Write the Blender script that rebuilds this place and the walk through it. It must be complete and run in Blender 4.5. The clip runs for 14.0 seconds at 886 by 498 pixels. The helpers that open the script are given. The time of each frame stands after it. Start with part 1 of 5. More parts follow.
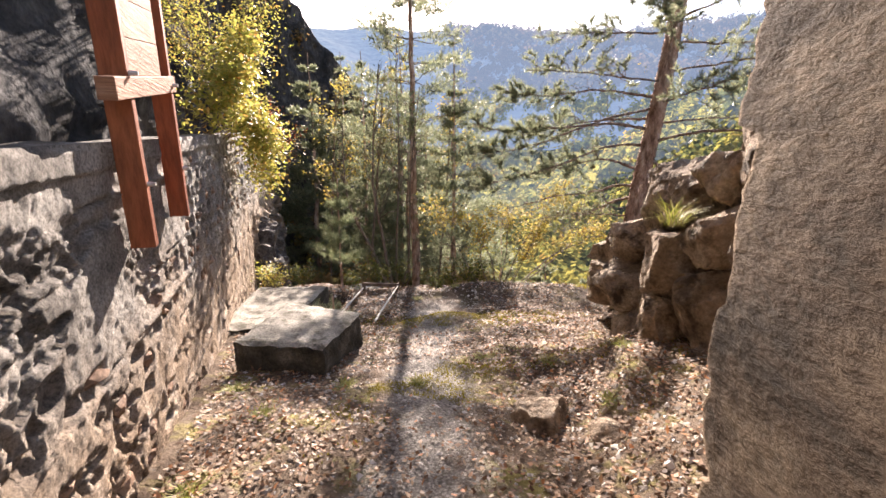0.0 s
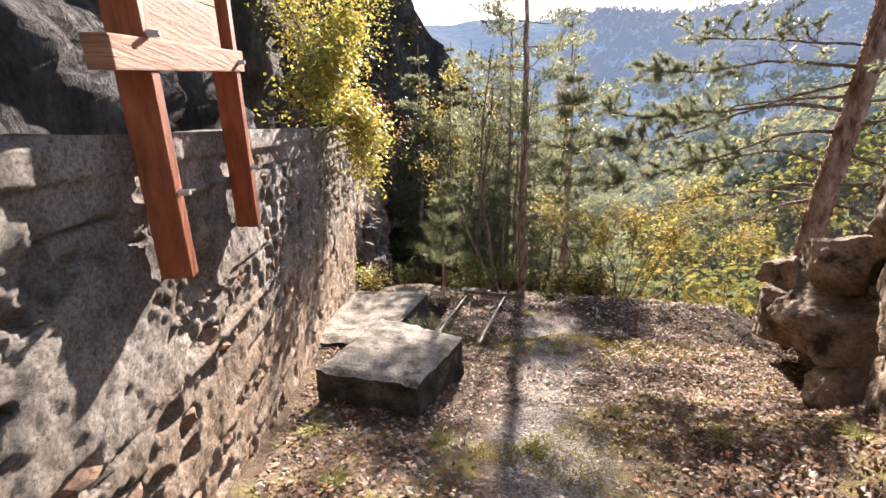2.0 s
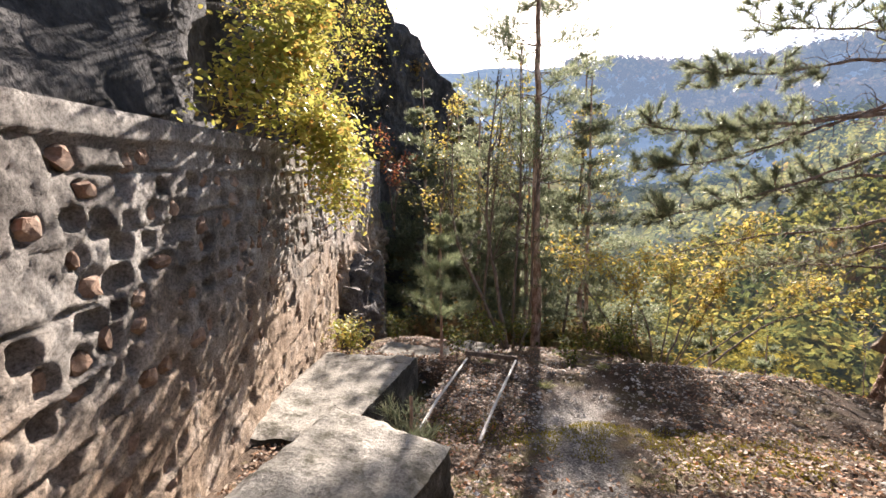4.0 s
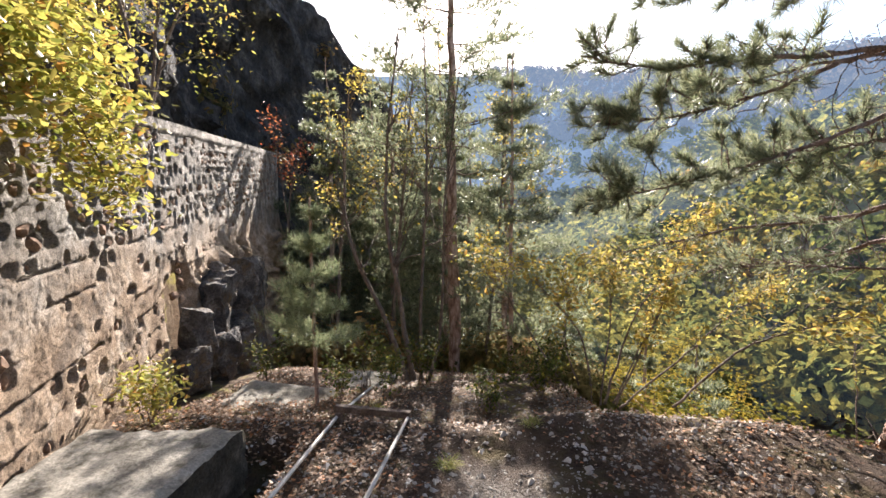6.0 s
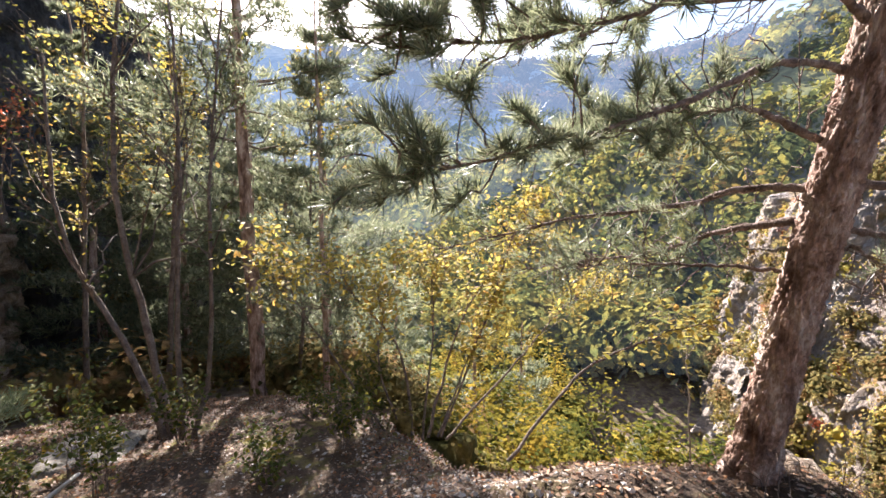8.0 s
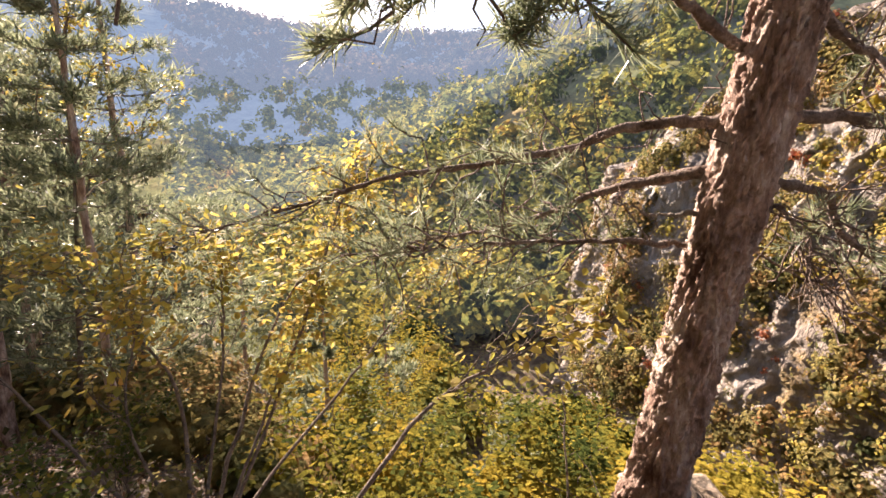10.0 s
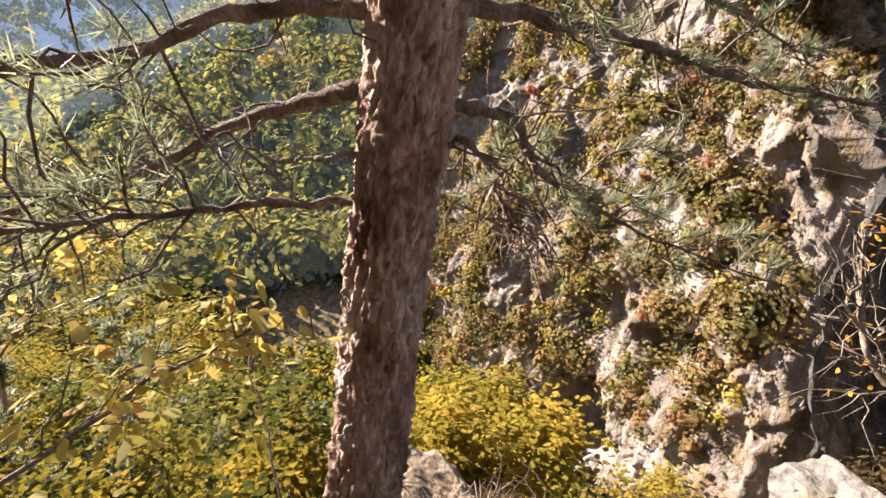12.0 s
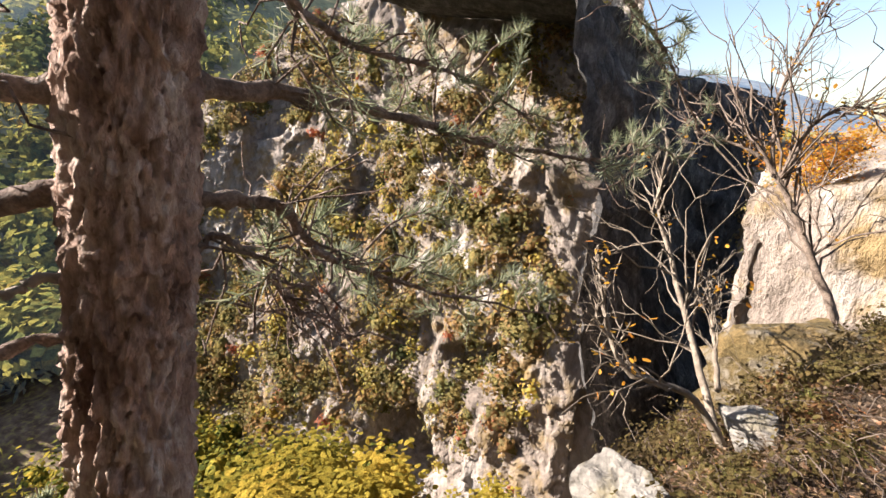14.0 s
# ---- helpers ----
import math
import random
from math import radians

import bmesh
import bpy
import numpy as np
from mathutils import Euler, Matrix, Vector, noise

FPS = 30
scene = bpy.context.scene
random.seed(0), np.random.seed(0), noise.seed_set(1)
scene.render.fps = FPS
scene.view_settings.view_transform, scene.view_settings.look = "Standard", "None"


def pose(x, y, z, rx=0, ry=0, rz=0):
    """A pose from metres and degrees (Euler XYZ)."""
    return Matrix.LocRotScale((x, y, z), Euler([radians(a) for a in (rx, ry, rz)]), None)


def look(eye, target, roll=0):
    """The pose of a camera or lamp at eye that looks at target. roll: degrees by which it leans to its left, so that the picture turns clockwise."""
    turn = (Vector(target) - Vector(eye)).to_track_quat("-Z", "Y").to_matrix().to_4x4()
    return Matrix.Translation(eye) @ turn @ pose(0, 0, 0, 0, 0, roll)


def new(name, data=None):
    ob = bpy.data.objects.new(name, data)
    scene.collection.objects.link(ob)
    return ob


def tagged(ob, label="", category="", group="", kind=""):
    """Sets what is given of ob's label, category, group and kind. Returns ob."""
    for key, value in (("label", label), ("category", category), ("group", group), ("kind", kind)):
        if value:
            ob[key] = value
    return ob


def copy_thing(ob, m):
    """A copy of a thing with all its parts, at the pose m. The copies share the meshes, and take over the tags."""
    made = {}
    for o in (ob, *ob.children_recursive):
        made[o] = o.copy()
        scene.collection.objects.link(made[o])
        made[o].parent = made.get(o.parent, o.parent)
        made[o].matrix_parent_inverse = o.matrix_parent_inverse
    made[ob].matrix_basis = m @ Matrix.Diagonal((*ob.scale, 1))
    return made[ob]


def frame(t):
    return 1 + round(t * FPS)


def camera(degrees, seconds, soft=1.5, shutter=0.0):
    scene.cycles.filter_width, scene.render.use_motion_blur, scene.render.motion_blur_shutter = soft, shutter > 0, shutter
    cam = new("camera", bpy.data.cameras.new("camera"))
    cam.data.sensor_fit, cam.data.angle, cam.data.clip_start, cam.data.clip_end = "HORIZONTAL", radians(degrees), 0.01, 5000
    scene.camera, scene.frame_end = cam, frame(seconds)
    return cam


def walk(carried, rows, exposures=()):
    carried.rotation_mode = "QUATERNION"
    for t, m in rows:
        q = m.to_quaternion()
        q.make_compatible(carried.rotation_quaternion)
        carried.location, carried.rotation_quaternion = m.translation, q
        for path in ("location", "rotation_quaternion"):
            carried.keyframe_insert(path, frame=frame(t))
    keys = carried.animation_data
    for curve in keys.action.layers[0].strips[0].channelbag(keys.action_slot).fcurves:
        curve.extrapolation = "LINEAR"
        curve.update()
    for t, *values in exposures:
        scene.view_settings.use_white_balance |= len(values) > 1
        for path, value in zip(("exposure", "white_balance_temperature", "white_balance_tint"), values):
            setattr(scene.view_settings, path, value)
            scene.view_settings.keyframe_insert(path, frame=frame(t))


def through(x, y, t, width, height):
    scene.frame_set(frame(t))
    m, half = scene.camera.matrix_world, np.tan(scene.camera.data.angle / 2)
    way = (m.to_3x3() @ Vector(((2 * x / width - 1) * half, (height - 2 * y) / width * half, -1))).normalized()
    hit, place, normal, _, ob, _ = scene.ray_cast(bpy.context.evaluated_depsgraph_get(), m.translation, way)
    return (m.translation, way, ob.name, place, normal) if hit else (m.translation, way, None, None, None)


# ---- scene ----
cam = camera(87.5, 14.0)
METRES, EYE, TILT, LEAN, TURN = 8.0, 1.5, -11.0, 0.0, 0.0
ROWS = [
    (0.0, 0.0, 0.0, 0.0, 0.0, 0.0, -0.0),
    (0.5, -0.0103, 0.0563, 0.01, 3.6, -0.27, -0.42),
    (1.0, -0.0139, 0.0575, 0.0129, 7.28, -1.38, -1.02),
    (1.5, -0.0213, 0.0711, 0.0134, 9.65, -1.92, -1.41),
    (2.0, -0.0208, 0.1032, 0.0211, 12.69, -1.02, -1.96),
    (2.5, -0.0259, 0.1353, 0.0241, 14.43, -0.11, -2.1),
    (5.0, -0.0373, 0.3796, 0.0382, 12.42, 5.63, -1.81),
    (5.5, -0.033, 0.4358, 0.042, 9.3, 5.24, -1.34),
    (6.0, -0.0183, 0.4952, 0.0486, 5.34, 4.76, -0.83),
    (6.5, -0.0062, 0.5416, 0.0557, 0.24, 4.43, -0.09),
    (7.0, 0.0008, 0.5907, 0.0675, -4.62, 3.51, 0.6),
    (7.5, 0.0203, 0.6266, 0.0718, -9.07, 2.91, 1.3),
    (8.0, 0.0417, 0.6605, 0.0788, -14.26, 2.32, 2.33),
    (10.5, 0.1749, 0.8, 0.0834, -34.21, -3.96, 5.88),
    (11.0, 0.2083, 0.8029, 0.0842, -39.97, -6.71, 6.72),
    (11.5, 0.2331, 0.8027, 0.0821, -47.93, -9.8, 7.78),
    (12.0, 0.2531, 0.8123, 0.0803, -56.08, -12.56, 8.71),
    (12.5, 0.2643, 0.8185, 0.0809, -64.31, -14.46, 9.62),
    (13.0, 0.2693, 0.8194, 0.0829, -70.46, -14.22, 10.44),
    (13.5, 0.2721, 0.8149, 0.0895, -76.09, -13.19, 11.08),
    (14.0, 0.2728, 0.8102, 0.0938, -81.59, -12.47, 11.52),
]
walk(cam, [(t, pose(0, 0, EYE, TILT, LEAN, TURN) @ pose(METRES * x, METRES * y, METRES * z, 90 + pitch, roll, yaw)) for t, x, y, z, yaw, pitch, roll in ROWS],
     exposures=[(0.0, 2.16, 6900, 20), (3.0, 2.0, 6700, 18), (6.0, 1.95, 6450, 14), (8.0, 2.2, 6300, 17), (10.5, 2.04, 7400, 22), (11.0, 2.04, 7400, 22), (12.0, 2.02, 6850, 18), (14.0, 1.85, 6600, 14)])

# ---- world and sun ----
SUN_AZ, SUN_EL = 3.0, 28.5          # degrees left of +y, degrees up
world = bpy.data.worlds.new("world")
scene.world = world
world.use_nodes = True
wn = world.node_tree.nodes
sky = wn.new("ShaderNodeTexSky")
sky.sky_type = "NISHITA"
sky.sun_disc = False
sky.sun_elevation = radians(SUN_EL)
sky.sun_rotation = radians(-SUN_AZ)
sky.dust_density = 1.0
sky.air_density = 1.0
world.node_tree.links.new(sky.outputs[0], wn["Background"].inputs[0])
wn["Background"].inputs[1].default_value = 0.07
sun_data = bpy.data.lights.new("sun", "SUN")
sun_data.energy = 5.0
sun_data.angle = radians(0.55)
sun_data.color = (1.0, 0.94, 0.85)
sun_dir = Vector((-math.sin(radians(SUN_AZ)) * math.cos(radians(SUN_EL)), math.cos(radians(SUN_AZ)) * math.cos(radians(SUN_EL)), math.sin(radians(SUN_EL))))
sun = new("sun", sun_data)
sun.matrix_world = look(sun_dir * 50, (0, 0, 0))


# ---- small tools ----
rng = np.random.default_rng(7)


def lattice(ix, iy, iz, seed):
    h = (ix.astype(np.int64) * 374761393 + iy.astype(np.int64) * 668265263 + iz.astype(np.int64) * 2147483647 + seed * 974711) & 0xFFFFFFFF
    h = ((h ^ (h >> 13)) * 1274126177) & 0xFFFFFFFF
    h = ((h ^ (h >> 15)) * 2246822519) & 0xFFFFFFFF
    return ((h ^ (h >> 16)) & 0xFFFF) / 65535.0


def vnoise(x, y, z, seed=0):
    """Smooth lattice noise, 0 to 1."""
    x, y, z = np.broadcast_arrays(np.asarray(x, float), np.asarray(y, float), np.asarray(z, float))
    fx, fy, fz = np.floor(x), np.floor(y), np.floor(z)
    u, v, w = x - fx, y - fy, z - fz
    u, v, w = u * u * (3 - 2 * u), v * v * (3 - 2 * v), w * w * (3 - 2 * w)
    out = 0
    for a in (0, 1):
        for b in (0, 1):
            for c in (0, 1):
                out = out + lattice(fx + a, fy + b, fz + c, seed) * (u if a else 1 - u) * (v if b else 1 - v) * (w if c else 1 - w)
    return out


def fbm(x, y, z=0.0, octaves=4, seed=0):
    """Layered noise about 0, -1 to 1."""
    out, amp = 0, 0.5
    for k in range(octaves):
        out = out + amp * (2 * vnoise(np.asarray(x) * 2**k, np.asarray(y) * 2**k, np.asarray(z) * 2**k, seed + k) - 1)
        amp *= 0.5
    return out


def ridged(x, y, z=0.0, octaves=3, seed=0):
    out, amp = 0, 0.55
    for k in range(octaves):
        out = out + amp * (1 - np.abs(2 * vnoise(np.asarray(x) * 2**k, np.asarray(y) * 2**k, np.asarray(z) * 2**k, seed + k) - 1) * 2)
        amp *= 0.5
    return out


def cells(x, y, seed=0):
    """Distances to the nearest and second nearest jittered cell point, and the nearest cell's random number."""
    fx, fy = np.floor(x), np.floor(y)
    d1, d2, rnd = np.full(x.shape, 9.0), np.full(x.shape, 9.0), np.zeros(x.shape)
    for a in (-1, 0, 1):
        for b in (-1, 0, 1):
            px = fx + a + 0.15 + 0.7 * lattice(fx + a, fy + b, fx * 0, seed)
            py = fy + b + 0.15 + 0.7 * lattice(fx + a, fy + b, fx * 0 + 1, seed)
            d = np.hypot(px - x, py - y)
            near = d < d1
            d2 = np.where(near, d1, np.minimum(d2, d))
            rnd = np.where(near, lattice(fx + a, fy + b, fx * 0 + 2, seed), rnd)
            d1 = np.where(near, d, d1)
    return d1, d2, rnd


def facets(x, y, seed=0, tilt=1.0):
    """Broken faces: each cell a plane of its own offset and slant, about -1 to 1."""
    fx, fy = np.floor(x), np.floor(y)
    best, out = np.full(x.shape, 9.0), np.zeros(x.shape)
    for a in (-1, 0, 1):
        for b in (-1, 0, 1):
            u, v = fx + a, fy + b
            dx = x - (u + 0.1 + 0.8 * lattice(u, v, fx * 0, seed))
            dy = y - (v + 0.1 + 0.8 * lattice(u, v, fx * 0 + 1, seed))
            d = np.hypot(dx, dy)
            plane = lattice(u, v, fx * 0 + 2, seed) - 0.5 + tilt * (dx * (lattice(u, v, fx * 0 + 3, seed) - 0.5) + dy * (lattice(u, v, fx * 0 + 4, seed) - 0.5))
            out = np.where(d < best, plane, out)
            best = np.minimum(best, d)
    return out * 2


def unit(v):
    return v / np.maximum(np.linalg.norm(v, axis=-1, keepdims=True), 1e-9)


class Soup:
    """Collects quads and makes one mesh of them."""

    def __init__(self):
        self.v, self.q, self.n = [], [], 0

    def add(self, verts, quads):
        verts, quads = np.asarray(verts, float), np.asarray(quads, int)
        self.v.append(verts)
        self.q.append(quads + self.n)
        self.n += len(verts)

    def grid(self, pts, wrap=False):
        """pts: rows x columns x 3."""
        r, c = pts.shape[:2]
        i = np.arange(r * c).reshape(r, c)
        if wrap:
            i = np.concatenate([i, i[:, :1]], 1)
        self.add(pts.reshape(-1, 3), np.stack([i[:-1, :-1], i[:-1, 1:], i[1:, 1:], i[1:, :-1]], -1).reshape(-1, 4))

    def tube(self, path, radii, sides=6):
        path = np.asarray(path, float)
        radii = np.broadcast_to(np.asarray(radii, float), (len(path),))
        t = unit(np.gradient(path, axis=0))
        ref = np.where(np.abs(t[:, 2:3]) > 0.9, np.array([[1.0, 0, 0]]), np.array([[0, 0, 1.0]]))
        a = unit(np.cross(t, ref))
        b = np.cross(t, a)
        ang = np.arange(sides) * 2 * np.pi / sides
        pts = path[:, None] + radii[:, None, None] * (np.cos(ang)[None, :, None] * a[:, None] + np.sin(ang)[None, :, None] * b[:, None])
        self.grid(pts, True)

    def kites(self, base, along, side, length, width, droop=0.0, belly=0.45):
        """Leaves or needles: four-cornered blades from base, one for each row."""
        base, along, side = np.asarray(base), unit(np.asarray(along)), unit(np.asarray(side))
        n = len(base)
        length, width = np.broadcast_to(length, (n,))[:, None], np.broadcast_to(width, (n,))[:, None]
        mid = base + along * length * belly
        tip = base + along * length - np.array([0, 0, 1.0]) * length * droop
        nor = np.cross(along, side)
        v = np.stack([base, mid + side * width / 2 + nor * width * 0.12, tip, mid - side * width / 2 + nor * width * 0.12], 1)
        self.add(v.reshape(-1, 3), np.arange(n * 4).reshape(n, 4))

    def leaves(self, base, along, side, length, width, droop=0.0):
        """Ovate leaves of two halves folded at the midrib, one for each row."""
        base, along, side = np.asarray(base), unit(np.asarray(along)), unit(np.asarray(side))
        n = len(base)
        length, width = np.broadcast_to(length, (n,))[:, None], np.broadcast_to(width, (n,))[:, None]
        nor = np.cross(along, side)
        tip = base + along * length - np.array([0, 0, 1.0]) * length * droop
        wing = [base + along * length * f + sg * side * width * h + nor * width * 0.3 * h for f, sg, h in ((0.25, 1, 0.45), (0.68, 1, 0.4), (0.68, -1, 0.4), (0.25, -1, 0.45))]
        v = np.stack([base, wing[0], wing[1], tip, wing[2], wing[3]], 1)
        self.add(v.reshape(-1, 3), (np.array([[0, 1, 2, 3], [0, 3, 4, 5]])[None] + (np.arange(n) * 6)[:, None, None]).reshape(-1, 4))

    def mesh(self, name, smooth=False):
        me = bpy.data.meshes.new(name)
        v, q = np.concatenate(self.v), np.concatenate(self.q)
        me.vertices.add(len(v))
        me.vertices.foreach_set("co", v.astype(np.float32).ravel())
        me.loops.add(q.size)
        me.loops.foreach_set("vertex_index", q.astype(np.int32).ravel())
        me.polygons.add(len(q))
        me.polygons.foreach_set("loop_start", (np.arange(len(q)) * 4).astype(np.int32))
        me.polygons.foreach_set("loop_total", np.full(len(q), 4, np.int32))
        if smooth:
            me.polygons.foreach_set("use_smooth", np.ones(len(q), bool))
        me.update(calc_edges=True)
        return me


def put(name, data, material, parent=None, label="", smooth=False, m=None):
    """One mesh object out of a Soup, a bmesh or a mesh."""
    if isinstance(data, Soup):
        data = data.mesh(name, smooth)
    elif isinstance(data, bmesh.types.BMesh):
        me = bpy.data.meshes.new(name)
        data.to_mesh(me)
        data.free()
        if smooth:
            for p in me.polygons:
                p.use_smooth = True
        data = me
    if material and not data.materials:
        data.materials.append(material)
    ob = new(name, data)
    if parent:
        ob.parent = parent
    if m is not None:
        ob.matrix_basis = m
    if label:
        tagged(ob, label)
    return ob


def thing(name, label, category, group="", kind="", m=None):
    ob = new(name)
    if m is not None:
        ob.matrix_basis = m
    return tagged(ob, label, category, group, kind)


def box(sx, sy, sz, bevel=0.01, cuts=0, rough=0.0, seed=0):
    """A bmesh box standing on z = 0, bevelled, with chipped faces."""
    bm = bmesh.new()
    bmesh.ops.create_cube(bm, size=1)
    bmesh.ops.scale(bm, vec=(sx, sy, sz), verts=bm.verts)
    bmesh.ops.translate(bm, vec=(0, 0, sz / 2), verts=bm.verts)
    if bevel:
        bmesh.ops.bevel(bm, geom=bm.edges[:], offset=bevel, segments=2, profile=0.6, affect="EDGES")
    if cuts:
        bmesh.ops.subdivide_edges(bm, edges=[e for e in bm.edges if e.calc_length() > 0.05], cuts=cuts, use_grid_fill=True)
        for v in bm.verts:
            n = noise.noise_vector(v.co * 9 + Vector((seed, 0, 0))) * rough + noise.noise_vector(v.co * 28 + Vector((seed, 5, 0))) * rough * 0.45
            v.co += n
    return bm


def rock(radius, seed, squash=(1, 1, 0.75), sub=3, rough=0.35, facet=0.5):
    """A bmesh boulder with flat breaks and uneven edges."""
    bm = bmesh.new()
    bmesh.ops.create_icosphere(bm, subdivisions=sub, radius=1)
    r = random.Random(seed)
    planes = [(Vector((r.gauss(0, 1), r.gauss(0, 1), r.gauss(0, 1))).normalized(), r.uniform(0.55, 0.9)) for _ in range(10)]
    off = Vector((seed * 3.7, seed * 1.3, 0))
    for v in bm.verts:
        p = v.co.copy()
        for n, d in planes:
            over = p.dot(n) - d
            if over > 0:
                p -= n * over * (0.6 + facet * 0.4)
        p *= 1 + rough * 0.5 * noise.noise(p * 1.7 + off) + rough * 0.3 * noise.noise(p * 4.5 + off) + rough * 0.14 * noise.noise(p * 11 + off)
        v.co = Vector((p.x * squash[0], p.y * squash[1], p.z * squash[2])) * radius
    return bm


# ---- materials ----
def material(name, build):
    mt = bpy.data.materials.new(name)
    mt.use_nodes = True
    nt = mt.node_tree
    build(nt, nt.nodes["Principled BSDF"], nt.nodes["Material Output"])
    return mt


def ramp(nt, fac, stops):
    r = nt.nodes.new("ShaderNodeValToRGB")
    while len(r.color_ramp.elements) < len(stops):
        r.color_ramp.elements.new(0.5)
    for e, (p, c) in zip(r.color_ramp.elements, stops):
        e.position, e.color = p, (*c, 1)
    nt.links.new(fac, r.inputs[0])
    return r.outputs[0]


def noisy(nt, scale, detail=6.0, rough=0.6, stretch=None, kind="noise"):
    co = nt.nodes.new("ShaderNodeNewGeometry").outputs["Position"]
    if stretch:
        mp = nt.nodes.new("ShaderNodeMapping")
        mp.inputs["Scale"].default_value = stretch
        nt.links.new(co, mp.inputs[0])
        co = mp.outputs[0]
    if kind == "voronoi":
        tx = nt.nodes.new("ShaderNodeTexVoronoi")
        tx.inputs["Scale"].default_value = scale
        nt.links.new(co, tx.inputs["Vector"])
        return tx.outputs["Distance"]
    tx = nt.nodes.new("ShaderNodeTexNoise")
    tx.inputs["Scale"].default_value, tx.inputs["Detail"].default_value, tx.inputs["Roughness"].default_value = scale, detail, rough
    nt.links.new(co, tx.inputs["Vector"])
    return tx.outputs["Fac"]


def mix(nt, fac, a, b, how="MIX"):
    m = nt.nodes.new("ShaderNodeMix")
    m.data_type, m.blend_type = "RGBA", how
    for s, v in ((m.inputs[0], fac), (m.inputs[6], a), (m.inputs[7], b)):
        if isinstance(v, (int, float)):
            s.default_value = v
        elif isinstance(v, tuple):
            s.default_value = (*v, 1)
        else:
            nt.links.new(v, s)
    return m.outputs[2]


def bump(nt, bsdf, height, strength, distance=0.02):
    b = nt.nodes.new("ShaderNodeBump")
    b.inputs["Strength"].default_value, b.inputs["Distance"].default_value = strength, distance
    nt.links.new(height, b.inputs["Height"])
    nt.links.new(b.outputs[0], bsdf.inputs["Normal"])


def surface(name, coarse, fine, scale, fine_scale, rough=0.9, bumpy=0.5, stretch=None, stains=None, stain_scale=3.0, spec=0.25, depth=0.02):
    """Two scales of colour, optional stains with shapes of their own, and relief."""

    def build(nt, bsdf, out):
        a = ramp(nt, noisy(nt, scale, 5, 0.6, stretch), coarse)
        n2 = noisy(nt, fine_scale, 6, 0.7, stretch)
        c = mix(nt, 0.55, a, ramp(nt, n2, fine), "OVERLAY")
        if stains:
            s = ramp(nt, noisy(nt, stain_scale, 4, 0.65), [(0.52, (0, 0, 0)), (0.66, (1, 1, 1))])
            c = mix(nt, s, c, stains)
        nt.links.new(c, bsdf.inputs["Base Color"])
        bsdf.inputs["Roughness"].default_value = rough
        bsdf.inputs["Specular IOR Level"].default_value = spec
        pits = nt.nodes.new("ShaderNodeMath")
        pits.operation = "MULTIPLY_ADD"
        nt.links.new(noisy(nt, fine_scale * 0.55, stretch=stretch, kind="voronoi"), pits.inputs[0])
        pits.inputs[1].default_value = 0.55
        nt.links.new(n2, pits.inputs[2])
        bump(nt, bsdf, pits.outputs[0], bumpy, depth)

    return material(name, build)


def leafy(name, stops, through=0.5, rough=0.5, spec=0.3):
    """Leaves: a colour for each blade, and light that shines through."""

    def build(nt, bsdf, out):
        rnd = nt.nodes.new("ShaderNodeNewGeometry").outputs["Random Per Island"]
        c = ramp(nt, rnd, stops)
        c = mix(nt, 0.35, c, ramp(nt, noisy(nt, 2.2, 3), [(0.3, (0.25, 0.25, 0.25)), (0.7, (0.75, 0.75, 0.75))]), "OVERLAY")
        nt.links.new(c, bsdf.inputs["Base Color"])
        bsdf.inputs["Roughness"].default_value = rough
        bsdf.inputs["Specular IOR Level"].default_value = spec
        tr = nt.nodes.new("ShaderNodeBsdfTranslucent")
        nt.links.new(c, tr.inputs[0])
        ms = nt.nodes.new("ShaderNodeMixShader")
        ms.inputs[0].default_value = through
        nt.links.new(bsdf.outputs[0], ms.inputs[1])
        nt.links.new(tr.outputs[0], ms.inputs[2])
        nt.links.new(ms.outputs[0], out.inputs["Surface"])

    return material(name, build)


GREY = [(0.25, (0.3, 0.3, 0.3)), (0.75, (0.72, 0.72, 0.72))]
HARD = [(0.32, (0.16, 0.16, 0.16)), (0.66, (0.82, 0.82, 0.82))]


